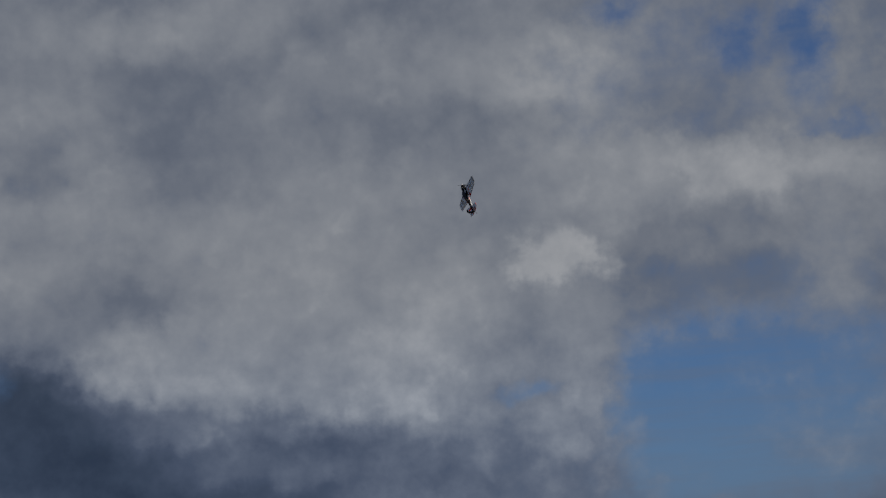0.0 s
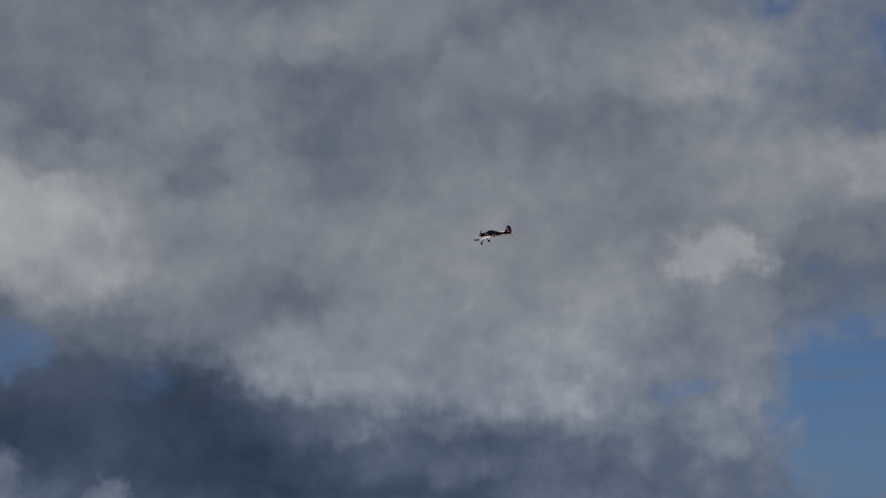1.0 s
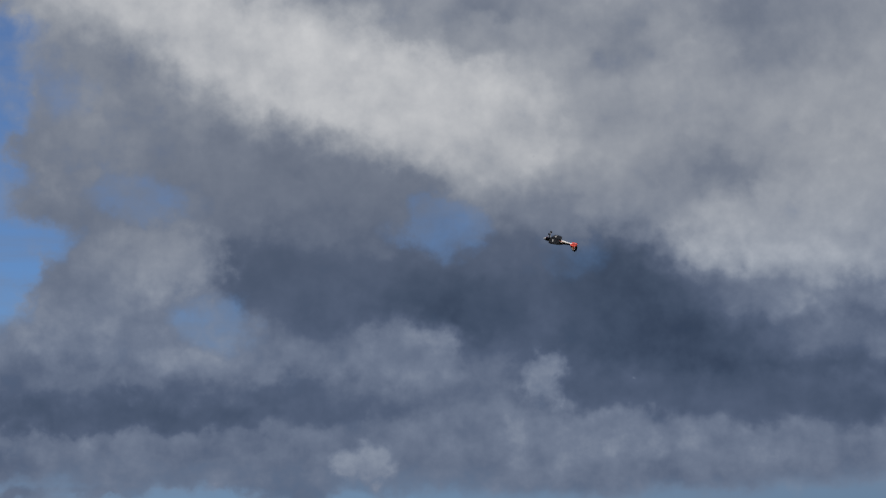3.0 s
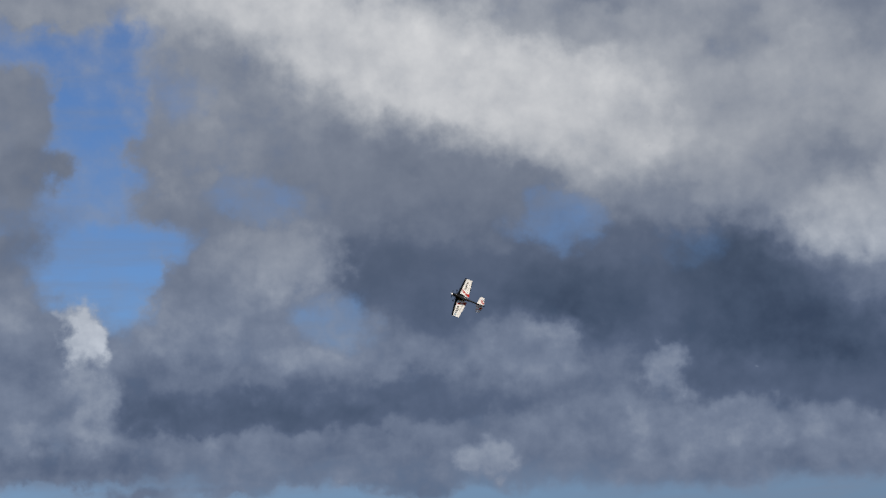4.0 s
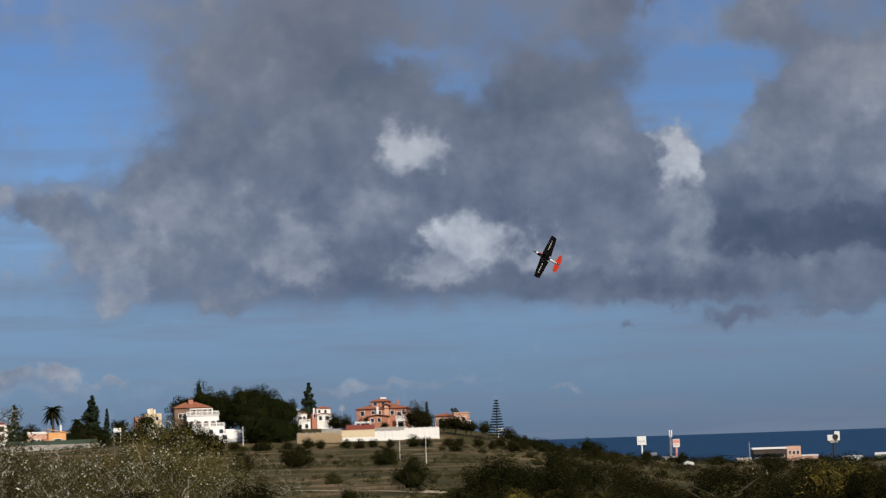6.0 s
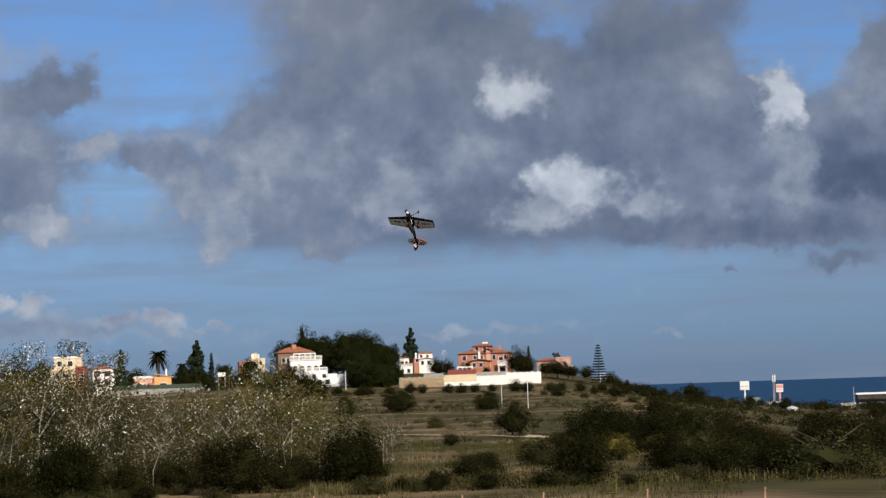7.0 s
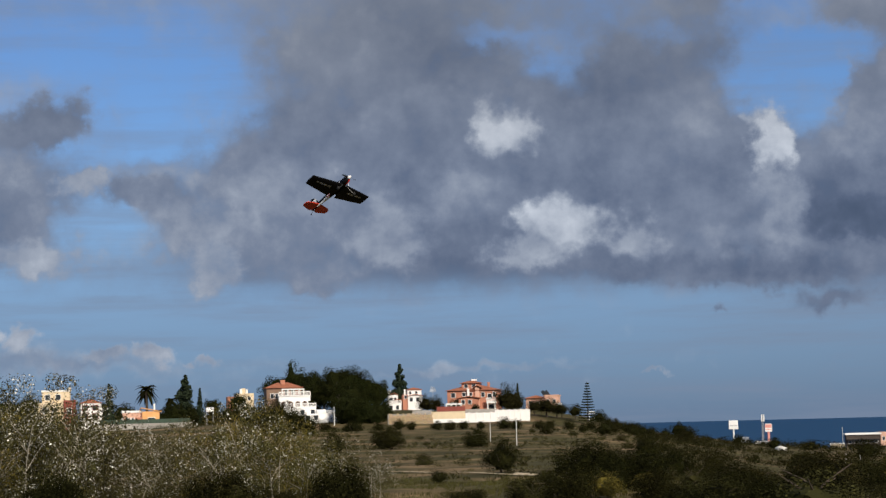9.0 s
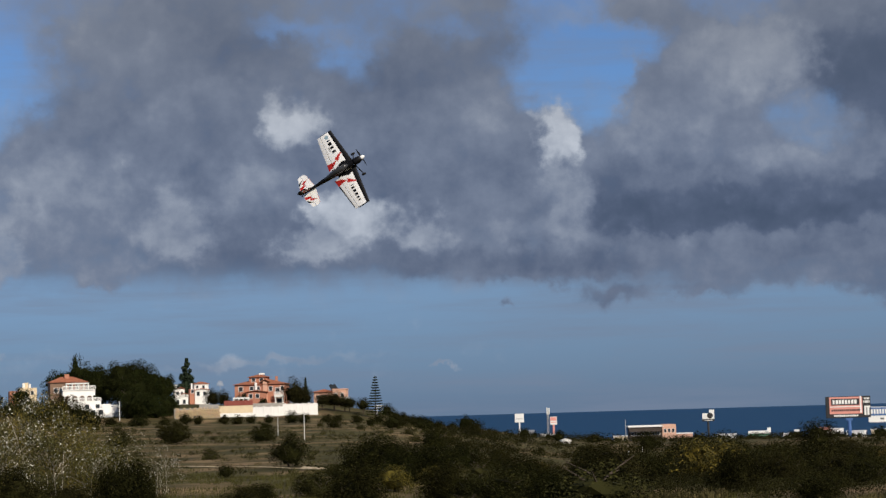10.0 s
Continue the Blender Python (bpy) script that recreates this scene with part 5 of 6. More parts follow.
def poles_and_fence():
    for az, d, tall, rad in ((4.55, 300, 4.3, 0.055), (3.78, 340, 3.2, 0.05), (-0.8, 525, 6.2, 0.12), (22.92, 600, 14.5, 0.13), (14.05, 300, 2.2, 0.05), (14.45, 300, 2.0, 0.05)):
        x, y = spot(az, d)
        root = new("utility_pole")
        root.location = (x, y, height(x, y))
        tagged(root, "slender pale pole standing in the field", "pole", "poles")
        part("shaft", tube(BM(), (0, 0, -0.4), (0, 0, tall), rad, rad * 0.7, 8), M_SIGN_WHITE, root)
        part("cap", box(BM(), -rad * 1.6, rad * 1.6, -rad * 1.6, rad * 1.6, tall, tall + rad), M_METAL, root)
    s = new("notice_board")
    x, y = spot(-4.43, 440)
    s.matrix_basis = Matrix.Translation((x, y, 5 + 440 * math.tan(radians(0.40)))) @ Matrix.Rotation(radians(4.4), 4, "Z")
    tagged(s, "small white notice board by the village wall", "sign")
    part("panel", box(BM(), -0.85, 0.85, 0, 0.1, 0, 0.95, 0.03), M_SIGN_WHITE, s)
    for q in (-0.7, 0.7):
        part("post", tube(BM(), (q, 0.14, -4), (q, 0.14, 0.9), 0.05), M_METAL, s)
    a = new("tv_antenna")
    x, y = spot(2.12, 560)
    a.location = (x, y, height(x, y))
    tagged(a, "rooftop television antenna on a tall mast", "antenna")
    part("mast", tube(BM(), (0, 0, -0.2), (0, 0, 6.8), 0.05), M_METAL, a)
    for k in range(5):
        part("element", tube(BM(), (-1.0 + 0.1 * k, 0, 5.4 + 0.3 * k), (1.0 - 0.1 * k, 0, 5.4 + 0.3 * k), 0.04), M_METAL, a)
    b = new("pergola")
    x, y = spot(6.78, 546)
    b.matrix_basis = Matrix.Translation((x, y, height(x, y) + 1.5)) @ Matrix.Rotation(radians(20), 4, "Z")
    tagged(b, "small white tilted roof beside the tall pine", "pergola")
    slab = part("roof_slab", box(BM(), -0.9, 0.9, 0, 2.0, 0.3, 0.9, 0.04), M_WHITE, b)
    for q in (-1.0, 1.0):
        part("post", box(BM(), q * 0.8 - 0.1, q * 0.8 + 0.1, 0.1, 0.35, -1.7, 0.35), M_WHITE, b)
    # wire fence at the field's near edge
    fence = new("wire_fence")
    tagged(fence, "low wire fence with short reddish posts", "fence")
    ends = []
    r = random.Random(2)
    az = -15.0
    while az < 27:
        d = 90 - 0.68 * (az + 12)
        x, y = spot(az, d)
        z = height(x, y)
        top = z + r.uniform(0.60, 0.80) - (0.42 - 0.045 * (az - 2) if 2 < az < 11 else 0.36 if az <= 2 else 0.0)
        p = part("post", tube(BM(), (x, y, z - 0.3), (x + r.uniform(-0.05, 0.05), y, top), 0.045, 0.040, 7), M_POST, fence)
        ends.append(Vector((x, y, top - 0.1)))
        az += (1.05 + 0.09 * (az + 15)) * r.uniform(0.85, 1.15)
    for drop in (0.0, 0.2):
        for p, q in zip(ends, ends[1:]):
            part("wire", tube(BM(), p - Vector((0, 0, drop)), q - Vector((0, 0, drop)), 0.009, 0.009, 4), M_WIRE, fence, "thin rusty wire")
    # the dirt path across the field
    verts, faces = [], []
    line = [(6.6, 128), (6.0, 146), (5.5, 160), (4.9, 168), (4.0, 173), (2.8, 178), (1.2, 184), (-0.6, 190)]
    for k in range(60):
        s = k / 59 * (len(line) - 1.001)
        i, f = int(s), s - int(s)
        a, d = line[i][0] + (line[i + 1][0] - line[i][0]) * f, line[i][1] + (line[i + 1][1] - line[i][1]) * f
        wide = (4.6 if a > 4.5 else 0.6) * (1 + 0.25 * noise.noise(Vector((k * 0.3, 0, 0))))
        for e in (-1, 0, 1):
            x, y = spot(a, d + e * wide)
            verts.append((x, y, height(x, y) + 0.13))
        if k:
            n = len(verts)
            faces += [(n - 6, n - 5, n - 2, n - 3), (n - 5, n - 4, n - 1, n - 2)]
    tagged(mesh_object("path", verts, faces, M_PATH, smooth=True), "pale dirt path across the field", "path", kind="structure")


poles_and_fence()

# ---- plants ----


def leaf_mesh(name, clumps, per, size, rng, mats, weights=None, flat=0.0, stretch=1.0, core=None, patchy=0.0):
    """Many small leaves round clump centres (x, y, z, radius); each leaf a bent four-cornered blade of its own."""
    c = np.array(clumps)
    idx = np.repeat(np.arange(len(c)), per)
    n = len(idx)
    d = rng.normal(size=(n, 3))
    d /= np.linalg.norm(d, axis=1)[:, None]
    rad = c[idx, 3] * rng.uniform(0.45, 1.05, n) ** 0.6
    p = c[idx, :3] + d * rad[:, None] * np.array([1, 1, 1 - flat])
    nrm = d + rng.normal(size=(n, 3)) * 0.45
    nrm /= np.linalg.norm(nrm, axis=1)[:, None]
    t = np.cross(nrm, rng.normal(size=(n, 3)))
    t /= np.linalg.norm(t, axis=1)[:, None]
    b = np.cross(nrm, t)
    s = size * rng.uniform(0.6, 1.4, n)[:, None]
    quad = np.stack([p - t * s * stretch, p - b * s * 0.55 + nrm * s * 0.15, p + t * s * stretch, p + b * s * 0.55 + nrm * s * 0.15], 1).reshape(-1, 3)
    me = bpy.data.meshes.new(name)
    faces = np.arange(4 * n).reshape(n, 4).tolist()
    verts = quad.tolist()
    if core:
        # the dense inner twigs, an uneven mass that lets no light through
        rx, rz, zc = core
        cb = BM()
        bmesh.ops.create_icosphere(cb, subdivisions=2, radius=1)
        base = len(verts)
        for v in cb.verts:
            k = 1 + 0.6 * noise.noise(v.co * 3.1 + Vector((n * 0.01, 0, 0)))
            verts.append((v.co.x * rx * k, v.co.y * rx * k, zc + v.co.z * rz * k))
        faces += [[base + v.index for v in f.verts] for f in cb.faces]
        cb.free()
    me.from_pydata(verts, [], faces)
    for m in mats:
        me.materials.append(m)
    if weights is not None:
        pick = rng.choice(len(mats), size=n, p=weights)
        if patchy:
            # some sprays show their pale undersides, most do not
            pale = rng.random(len(c)) ** 3 * patchy
            pick = np.where(pick == 1, 0, pick)
            pick = np.where(rng.random(n) < pale[idx], 1, pick)
        me.polygons.foreach_set("material_index", np.concatenate([pick, np.zeros(len(faces) - n, int)]).astype(np.int32))
    me.update()
    return me


def crown_clumps(rng, n, rx, rz, zc, size, low=-0.7, lump=0.35):
    out = []
    while len(out) < n:
        d = rng.normal(size=3)
        d /= np.linalg.norm(d)
        if d[2] < low:
            continue
        k = rng.uniform(0.35, 1.0) ** 0.5 * (1 + lump * (rng.random() - 0.5))
        out.append((d[0] * rx * k, d[1] * rx * k, zc + d[2] * rz * k, size * rng.uniform(0.7, 1.3)))
    return out


def trunk_mesh(rng, top, r, limbs, spread, bark, sway=0.1):
    bm = BM()
    pts = [Vector((0, 0, -0.3))]
    for k in range(1, 4):
        pts.append(Vector((rng.normal() * sway * k / 3, rng.normal() * sway * k / 3, top * k / 3)))
    for k in range(3):
        tube(bm, pts[k], pts[k + 1], r * (1 - 0.22 * k), r * (1 - 0.22 * (k + 1)), 7)
    for k in range(limbs):
        a = 2 * math.pi * (k + rng.random() * 0.6) / limbs
        base = pts[2].lerp(pts[3], rng.uniform(-0.6, 0.9))
        tip = base + Vector((math.cos(a) * spread, math.sin(a) * spread, spread * rng.uniform(0.5, 1.3)))
        mid = base.lerp(tip, 0.5) + Vector((rng.normal(), rng.normal(), rng.normal())) * spread * 0.08
        tube(bm, base, mid, r * 0.42, r * 0.3, 5)
        tube(bm, mid, tip, r * 0.3, r * 0.1, 5)
    me = bpy.data.meshes.new("trunk")
    bm.to_mesh(me)
    bm.free()
    me.materials.append(bark)
    return me


def plant(name, label, category, trunk, crown, group=""):
    root = new(name)
    tagged(root, label, category, group)
    for nm, me in (("trunk", trunk), ("crown", crown)):
        if me:
            new(nm, me).parent = root
    return root


def settle(az, dist, scale, turn, sink=0.1, wide=1.0):
    x, y = spot(az, dist)
    return Matrix.Translation((x, y, height(x, y) - sink)) @ Matrix.Rotation(turn, 4, "Z") @ Matrix.Diagonal((scale * wide, scale * wide, scale, 1))


class Kind:
    """A kind of plant: a few grown variants, then copies of them."""

    def __init__(self, makers, name, label, category, group):
        self.variants, self.used, self.args = makers, 0, (name, label, category, group)
        self.roots = {}

    def at(self, az, dist, scale=1.0, wide=1.0, label="", sink=None):
        k = self.used % len(self.variants)
        self.used += 1
        m = settle(az, dist, scale, self.used * 2.4, (0.22 * scale if self.args[2] == "bush" else 0.1) if sink is None else sink, wide)
        if k not in self.roots:
            name, lab, cat, group = self.args
            self.roots[k] = plant(name, lab, cat, *self.variants[k], group)
            self.roots[k].matrix_basis = m
            ob = self.roots[k]
        else:
            src = self.roots[k]
            keep = src.matrix_basis.copy()
            src.matrix_basis = Matrix.Identity(4)
            ob = copy_thing(src, m)
            src.matrix_basis = keep
        if label:
            tagged(ob, label)
        return ob


rng = np.random.default_rng(7)


def bush_variant(seed, n, per, leaf, mats, weights=None, rx=1.0, rz=0.95, zc=0.95, bark=None):
    r = np.random.default_rng(seed)
    clumps = crown_clumps(r, n, rx * 0.86, rz * 0.86, zc, 0.30 * rx, low=-0.85, lump=0.5)
    return trunk_mesh(r, 0.9, 0.07, 5, 0.6, bark or M_BARK), leaf_mesh("crown", clumps, per, leaf, r, mats, weights, core=(rx * 0.55, rz * 0.55, zc * 0.92))


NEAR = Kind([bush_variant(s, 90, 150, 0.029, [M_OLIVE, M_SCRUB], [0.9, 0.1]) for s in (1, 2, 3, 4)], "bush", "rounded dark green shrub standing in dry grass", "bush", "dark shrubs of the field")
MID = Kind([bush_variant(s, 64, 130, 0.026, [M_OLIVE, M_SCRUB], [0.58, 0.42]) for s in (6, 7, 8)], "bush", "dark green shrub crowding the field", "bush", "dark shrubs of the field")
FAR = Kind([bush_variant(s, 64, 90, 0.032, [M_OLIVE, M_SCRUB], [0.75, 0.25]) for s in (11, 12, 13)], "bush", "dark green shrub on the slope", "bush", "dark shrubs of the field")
SCRUB = Kind([bush_variant(s, 44, 100, 0.032, [M_SCRUB, M_DARK_SCRUB], [0.6, 0.4], rz=0.7, zc=0.6) for s in (21, 22, 23)], "bush", "low olive-green scrub bush on dry ground", "bush", "scrub bushes of the field")
GOLD = Kind([bush_variant(s, 50, 110, 0.033, [M_YELLOW, M_SCRUB], [0.35, 0.65]) for s in (31, 32)], "bush", "leafy bush with yellowing foliage", "bush", "yellowing bushes")


def poplar_variant(seed, yellow, pale):
    r = np.random.default_rng(seed)
    clumps = crown_clumps(r, 60, 0.36, 0.50, 0.50, 0.085, low=-0.98, lump=0.7)
    mats = [M_SILVER, M_WHITE_LEAF, M_YELLOW if yellow else M_SCRUB]
    return trunk_mesh(r, 0.72, 0.0055, 9, 0.22, M_PALE_BARK, 0.05), leaf_mesh("crown", clumps, 92, 0.0082, r, mats, [0.56, 0.08, 0.36] if not yellow else [0.40, 0.05, 0.55], patchy=pale)


POPLAR = Kind([poplar_variant(s, False, 0.42) for s in (41, 42, 43)], "poplar", "bushy silver-leaved white poplar with pale stems", "tree", "white poplar thicket")
POPLAR_DULL = Kind([poplar_variant(s, False, 0.17) for s in (44, 45, 48)], "poplar", "bushy olive-leaved white poplar with few pale leaves", "tree", "white poplar thicket")
POPLAR_GOLD = Kind([poplar_variant(s, True, 0.12) for s in (46, 47)], "poplar", "white poplar with leaves turning yellow", "tree", "white poplar thicket")


def pine_variant(seed):
    r = np.random.default_rng(seed)
    clumps = crown_clumps(r, 100, 0.38, 0.44, 0.48, 0.10, low=-0.98, lump=0.5)
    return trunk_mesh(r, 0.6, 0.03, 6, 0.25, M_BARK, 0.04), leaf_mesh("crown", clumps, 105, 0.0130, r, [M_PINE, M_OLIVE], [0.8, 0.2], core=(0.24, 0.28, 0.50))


PINE = Kind([pine_variant(s) for s in (51, 52, 53)], "pine", "dark dense round-crowned stone pine", "tree", "pines on the hilltop")


def spire_variant(seed, rx, ragged):
    r = np.random.default_rng(seed)
    clumps = []
    for k in range(80):
        z = r.uniform(0.06, 0.97)
        w = rx * (1 - z) ** 0.75 * min(1, z * 6 + 0.3) * (1 + ragged * (r.random() - 0.5))
        a = r.uniform(0, 6.28)
        clumps.append((math.cos(a) * w * 0.7, math.sin(a) * w * 0.7, z, 0.05 * rx / 0.12 * (1.15 - z)))
    return trunk_mesh(r, 0.9, 0.015, 3, 0.05, M_BARK, 0.01), leaf_mesh("crown", clumps, 70, 0.015 * (rx / 0.12) ** 0.5, r, [M_CYPRESS], core=(rx * 0.30, 0.32, 0.40))


CYPRESS = Kind([spire_variant(61, 0.11, 0.2)], "cypress", "narrow dark green garden cypress", "tree", "cypresses")
CONIFER = Kind([spire_variant(63, 0.24, 1.0), spire_variant(64, 0.22, 0.9)], "conifer", "dark ragged garden conifer tree", "tree", "conifers")


def norfolk_pine(az, dist, tall):
    """Open tiers of branches on a straight trunk."""
    r = np.random.default_rng(71)
    trunk = BM()
    tube(trunk, (0, 0, -0.02), (0, 0, 1), 0.016, 0.003, 8)
    for k in range(15):
        z = 0.14 + 0.82 * k / 14
        reach = 0.195 * (1 - k / 15) ** 1.0 + 0.012
        for j in range(8):
            a = 6.283 * (j + 0.37 * k) / 8
            tube(trunk, (0, 0, z), (math.cos(a) * reach, math.sin(a) * reach, z + 0.10 * reach), 0.004, 0.002, 4)
    tm = bpy.data.meshes.new("trunk")
    trunk.to_mesh(tm)
    trunk.free()
    tm.materials.append(M_BARK)
    clumps = []
    for k in range(15):
        z = 0.14 + 0.82 * k / 14
        reach = 0.195 * (1 - k / 15) ** 1.0 + 0.012
        for j in range(8):
            a = 6.283 * (j + 0.37 * k) / 8
            for q in (0.45, 0.7, 0.95):
                clumps.append((math.cos(a) * reach * q, math.sin(a) * reach * q, z + 0.006 + 0.10 * reach * q, 0.013 + 0.004 * r.random()))
    crown = leaf_mesh("crown", clumps, 22, 0.014, r, [M_PINE], flat=0.6)
    root = plant("norfolk_pine", "tall open-tiered Norfolk Island pine on the hillside", "tree", tm, crown)
    root.matrix_basis = settle(az, dist, tall, 0.3)


def palm(az, dist, tall, thick=1.0):
    r = np.random.default_rng(int(az * 10) + 500)
    tb = BM()
    tube(tb, (0, 0, -0.03), (0, 0, 0.72), 0.028 * thick, 0.022 * thick, 9)
    tm = bpy.data.meshes.new("trunk")
    tb.to_mesh(tm)
    tb.free()
    tm.materials.append(M_BARK)
    verts, faces = [], []
    for k in range(36):
        a = r.uniform(0, 6.283)
        lift = r.uniform(-0.7, 1.1)
        out = Vector((math.cos(a), math.sin(a), 0))
        side = Vector((-math.sin(a), math.cos(a), 0))
        prev = None
        for q in range(6):
            s = q / 5
            p = Vector((0, 0, 0.73)) + out * 0.24 * s * math.cos(lift * 0.7) + Vector((0, 0, 0.24 * s * math.sin(lift) - 0.16 * s * s))
            w = 0.028 * math.sin(math.pi * (0.12 + 0.85 * s))
            verts += [p - side * w - Vector((0, 0, w * 0.5)), p, p + side * w - Vector((0, 0, w * 0.5))]
            i = len(verts) - 3
            if prev is not None:
                faces += [(prev, prev + 1, i + 1, i), (prev + 1, prev + 2, i + 2, i + 1)]
            prev = i
    cm = bpy.data.meshes.new("crown")
    cm.from_pydata([tuple(v) for v in verts], [], faces)
    cm.materials.append(M_OLIVE)
    root = plant("palm", "fan palm with drooping fronds beside the houses", "tree", tm, cm, "palms")
    root.matrix_basis = settle(az, dist, tall, az)


def grass_stuff(name, count, az0, az1, r0, r1, tall, label, seed, mat=M_GRASS, gaps=-0.12):
    r = np.random.default_rng(seed)
    verts, faces = [], []
    for k in range(count):
        az, d = r.uniform(az0, az1), math.sqrt(r.uniform(r0 * r0, r1 * r1))
        x, y = spot(az, d)
        if noise.noise(Vector((x * 0.09, y * 0.09, 9))) < gaps:
            continue
        z = height(x, y) - 0.03
        for q in range(4):
            a, lean = r.uniform(0, 6.283), r.uniform(0.05, 0.5)
            h, w = tall * r.uniform(0.5, 1.25), tall * 0.045 + 0.008
            px, py = x + r.normal() * 0.12, y + r.normal() * 0.12
            dx, dy = math.cos(a), math.sin(a)
            i = len(verts)
            verts += [(px - dy * w, py + dx * w, z), (px + dy * w, py - dx * w, z), (px + dx * h * lean, py + dy * h * lean, z + h)]
            faces.append((i, i + 1, i + 2))
    tagged(mesh_object(name, verts, faces, mat), label, "grass", kind="stuff")


def far_scrub(name, count, az0, az1, r0, r1, label, seed, mats, size=1.0, per=22, leaf=0.22, gaps=0.0):
    """Uncountable low scrub: clumps of leaves strewn over the ground, one object."""
    r = np.random.default_rng(seed)
    clumps = []
    while len(clumps) < count:
        az, d = r.uniform(az0, az1), math.sqrt(r.uniform(r0 * r0, r1 * r1))
        x, y = spot(az, d)
        if noise.noise(Vector((x * 0.025, y * 0.025, 5))) < gaps:
            continue
        s = size * r.uniform(0.35, 0.9)
        clumps.append((x, y, height(x, y) + s * 0.45, s))
    me = leaf_mesh(name, clumps, per, leaf * size, r, mats, [0.6, 0.4], flat=0.35)
    tagged(new(name, me), label, "scrub", kind="stuff")


def plant_all():
    r = np.random.default_rng(5)
    # dark shrubs behind the fence
    for az, d, s, w in ((-8.95, 96, 1.75, 1.0), (-4.1, 94, 1.70, 1.08), (-0.7, 95, 1.72, 1.02), (6.0, 92, 1.35, 1.1), (10.71, 100, 1.15, 1.5), (17.1, 110, 1.4, 1.2), (11.8, 95, 1.0, 1.3),
                        (1.8, 90, 0.55, 1.1), (-12.2, 99, 1.2, 1.2), (8.6, 106, 1.25, 1.2), (13.0, 112, 1.35, 1.2), (6.52, 134, 1.9, 1.2), (8.15, 132, 1.6, 1.35), (7.3, 128, 1.35, 1.2), (10.99, 117, 1.3, 1.4), (9.14, 158, 1.3, 1.4), (9.4, 98, 0.9, 1.4), (3.2, 101, 0.8, 1.5)):
        NEAR.at(az, d, s, w)
    # dark undergrowth at the thicket's foot, with extra shrubs standing in for shaded gaps
    for k in range(26):
        MID.at(-13.4 + 0.52 * (k + r.random()), r.uniform(96, 104), r.uniform(0.7, 1.25), r.uniform(1.0, 1.3), "dark green shrub at the poplars' foot")
    # the poplar thicket
    for k in range(54):
        az = -13.6 + 14.2 * (k + r.random()) / 54
        d = r.uniform(100, 128)
        top = np.interp(az, [-14, -12, -9, -8.2, -7.2, -5.5, -4.0, -3.0, -1.5, 0.2], [7.2, 7.4, 7.7, 7.2, 5.4, 5.0, 5.8, 6.0, 4.8, 3.2])
        gold = (-4.6 < az < -1.4 and r.random() < 0.8) or r.random() < 0.12
        (POPLAR_GOLD if gold else POPLAR if az < -8.6 or r.random() < 0.25 else POPLAR_DULL).at(az, d, top * r.uniform(0.80, 1.06) * (d / 112) ** 0.5, r.uniform(0.9, 1.25))
    POPLAR.at(-11.95, 112, 7.2, 0.7)
    # shrubs of the middle field and the slope
    for k in range(36):
        az, d = r.uniform(0.3, 13.5), r.uniform(105, 190)
        if az < 5.2 and d > 115:
            continue
        (FAR if r.random() < 0.45 else SCRUB if r.random() < 0.8 else GOLD).at(az, d, r.uniform(0.45, 1.15), r.uniform(1.0, 1.6))
    for k in range(26):
        az = -13.5 + 27 * (k + r.random()) / 26
        (MID if r.random() < 0.5 else SCRUB).at(az, r.uniform(88, 99), r.uniform(0.35, 0.8), r.uniform(1.2, 1.9))
    for k in range(52):
        az, d = r.uniform(8.5, 27), 94 + 190 * r.random() ** 1.6
        s = r.uniform(0.9, 1.9) if az > 12 else r.uniform(0.5, 1.1)
        (SCRUB if r.random() < 0.3 else MID if d < 165 else FAR if r.random() < 0.8 else GOLD).at(az, d, s, r.uniform(1.1, 1.7))
    for az, d, s in ((4.06, 178, 1.9), (0.85, 287, 2.1), (-0.82, 266, 1.7), (3.43, 291, 1.6), (10.27, 179, 1.4), (2.23, 153, 0.7), (7.15, 388, 2.0), (5.43, 371, 1.5), (8.37, 223, 1.85), (12.66, 200, 1.4), (16.28, 230, 2.7), (19.54, 300, 3.4), (14.66, 366, 2.4), (9.55, 423, 2.2),
                     (0.62, 303, 1.9), (3.24, 288, 1.5), (2.6, 470, 1.5), (3.0, 480, 1.4), (3.5, 476, 1.3), (4.2, 470, 1.9), (4.55, 468, 1.6), (2.2, 475, 1.5), (1.1, 490, 1.8), (1.45, 485, 1.5), (5.2, 470, 1.4), (6.1, 480, 1.5), (5.9, 546, 1.9), (6.3, 547, 2.2), (7.0, 545, 2.2), (7.25, 540, 1.9),
                     (7.5, 538, 2.1), (7.75, 532, 1.9), (8.0, 528, 2.0), (8.25, 520, 1.8), (8.5, 515, 1.6), (6.75, 500, 1.5), (7.4, 490, 1.5), (8.0, 470, 1.7), (5.55, 500, 1.3), (6.5, 440, 1.3), (8.9, 480, 1.5), (11.0, 470, 1.6), (12.0, 440, 1.7), (13.1, 460, 1.5)):
        FAR.at(az, d, s, 1.1)
    for k in range(32):
        az, d = r.uniform(-1, 10), r.uniform(200, 500)
        (SCRUB if r.random() < 0.7 else GOLD if r.random() < 0.3 else FAR).at(az, d, r.uniform(0.4, 1.1), r.uniform(1.0, 1.7))
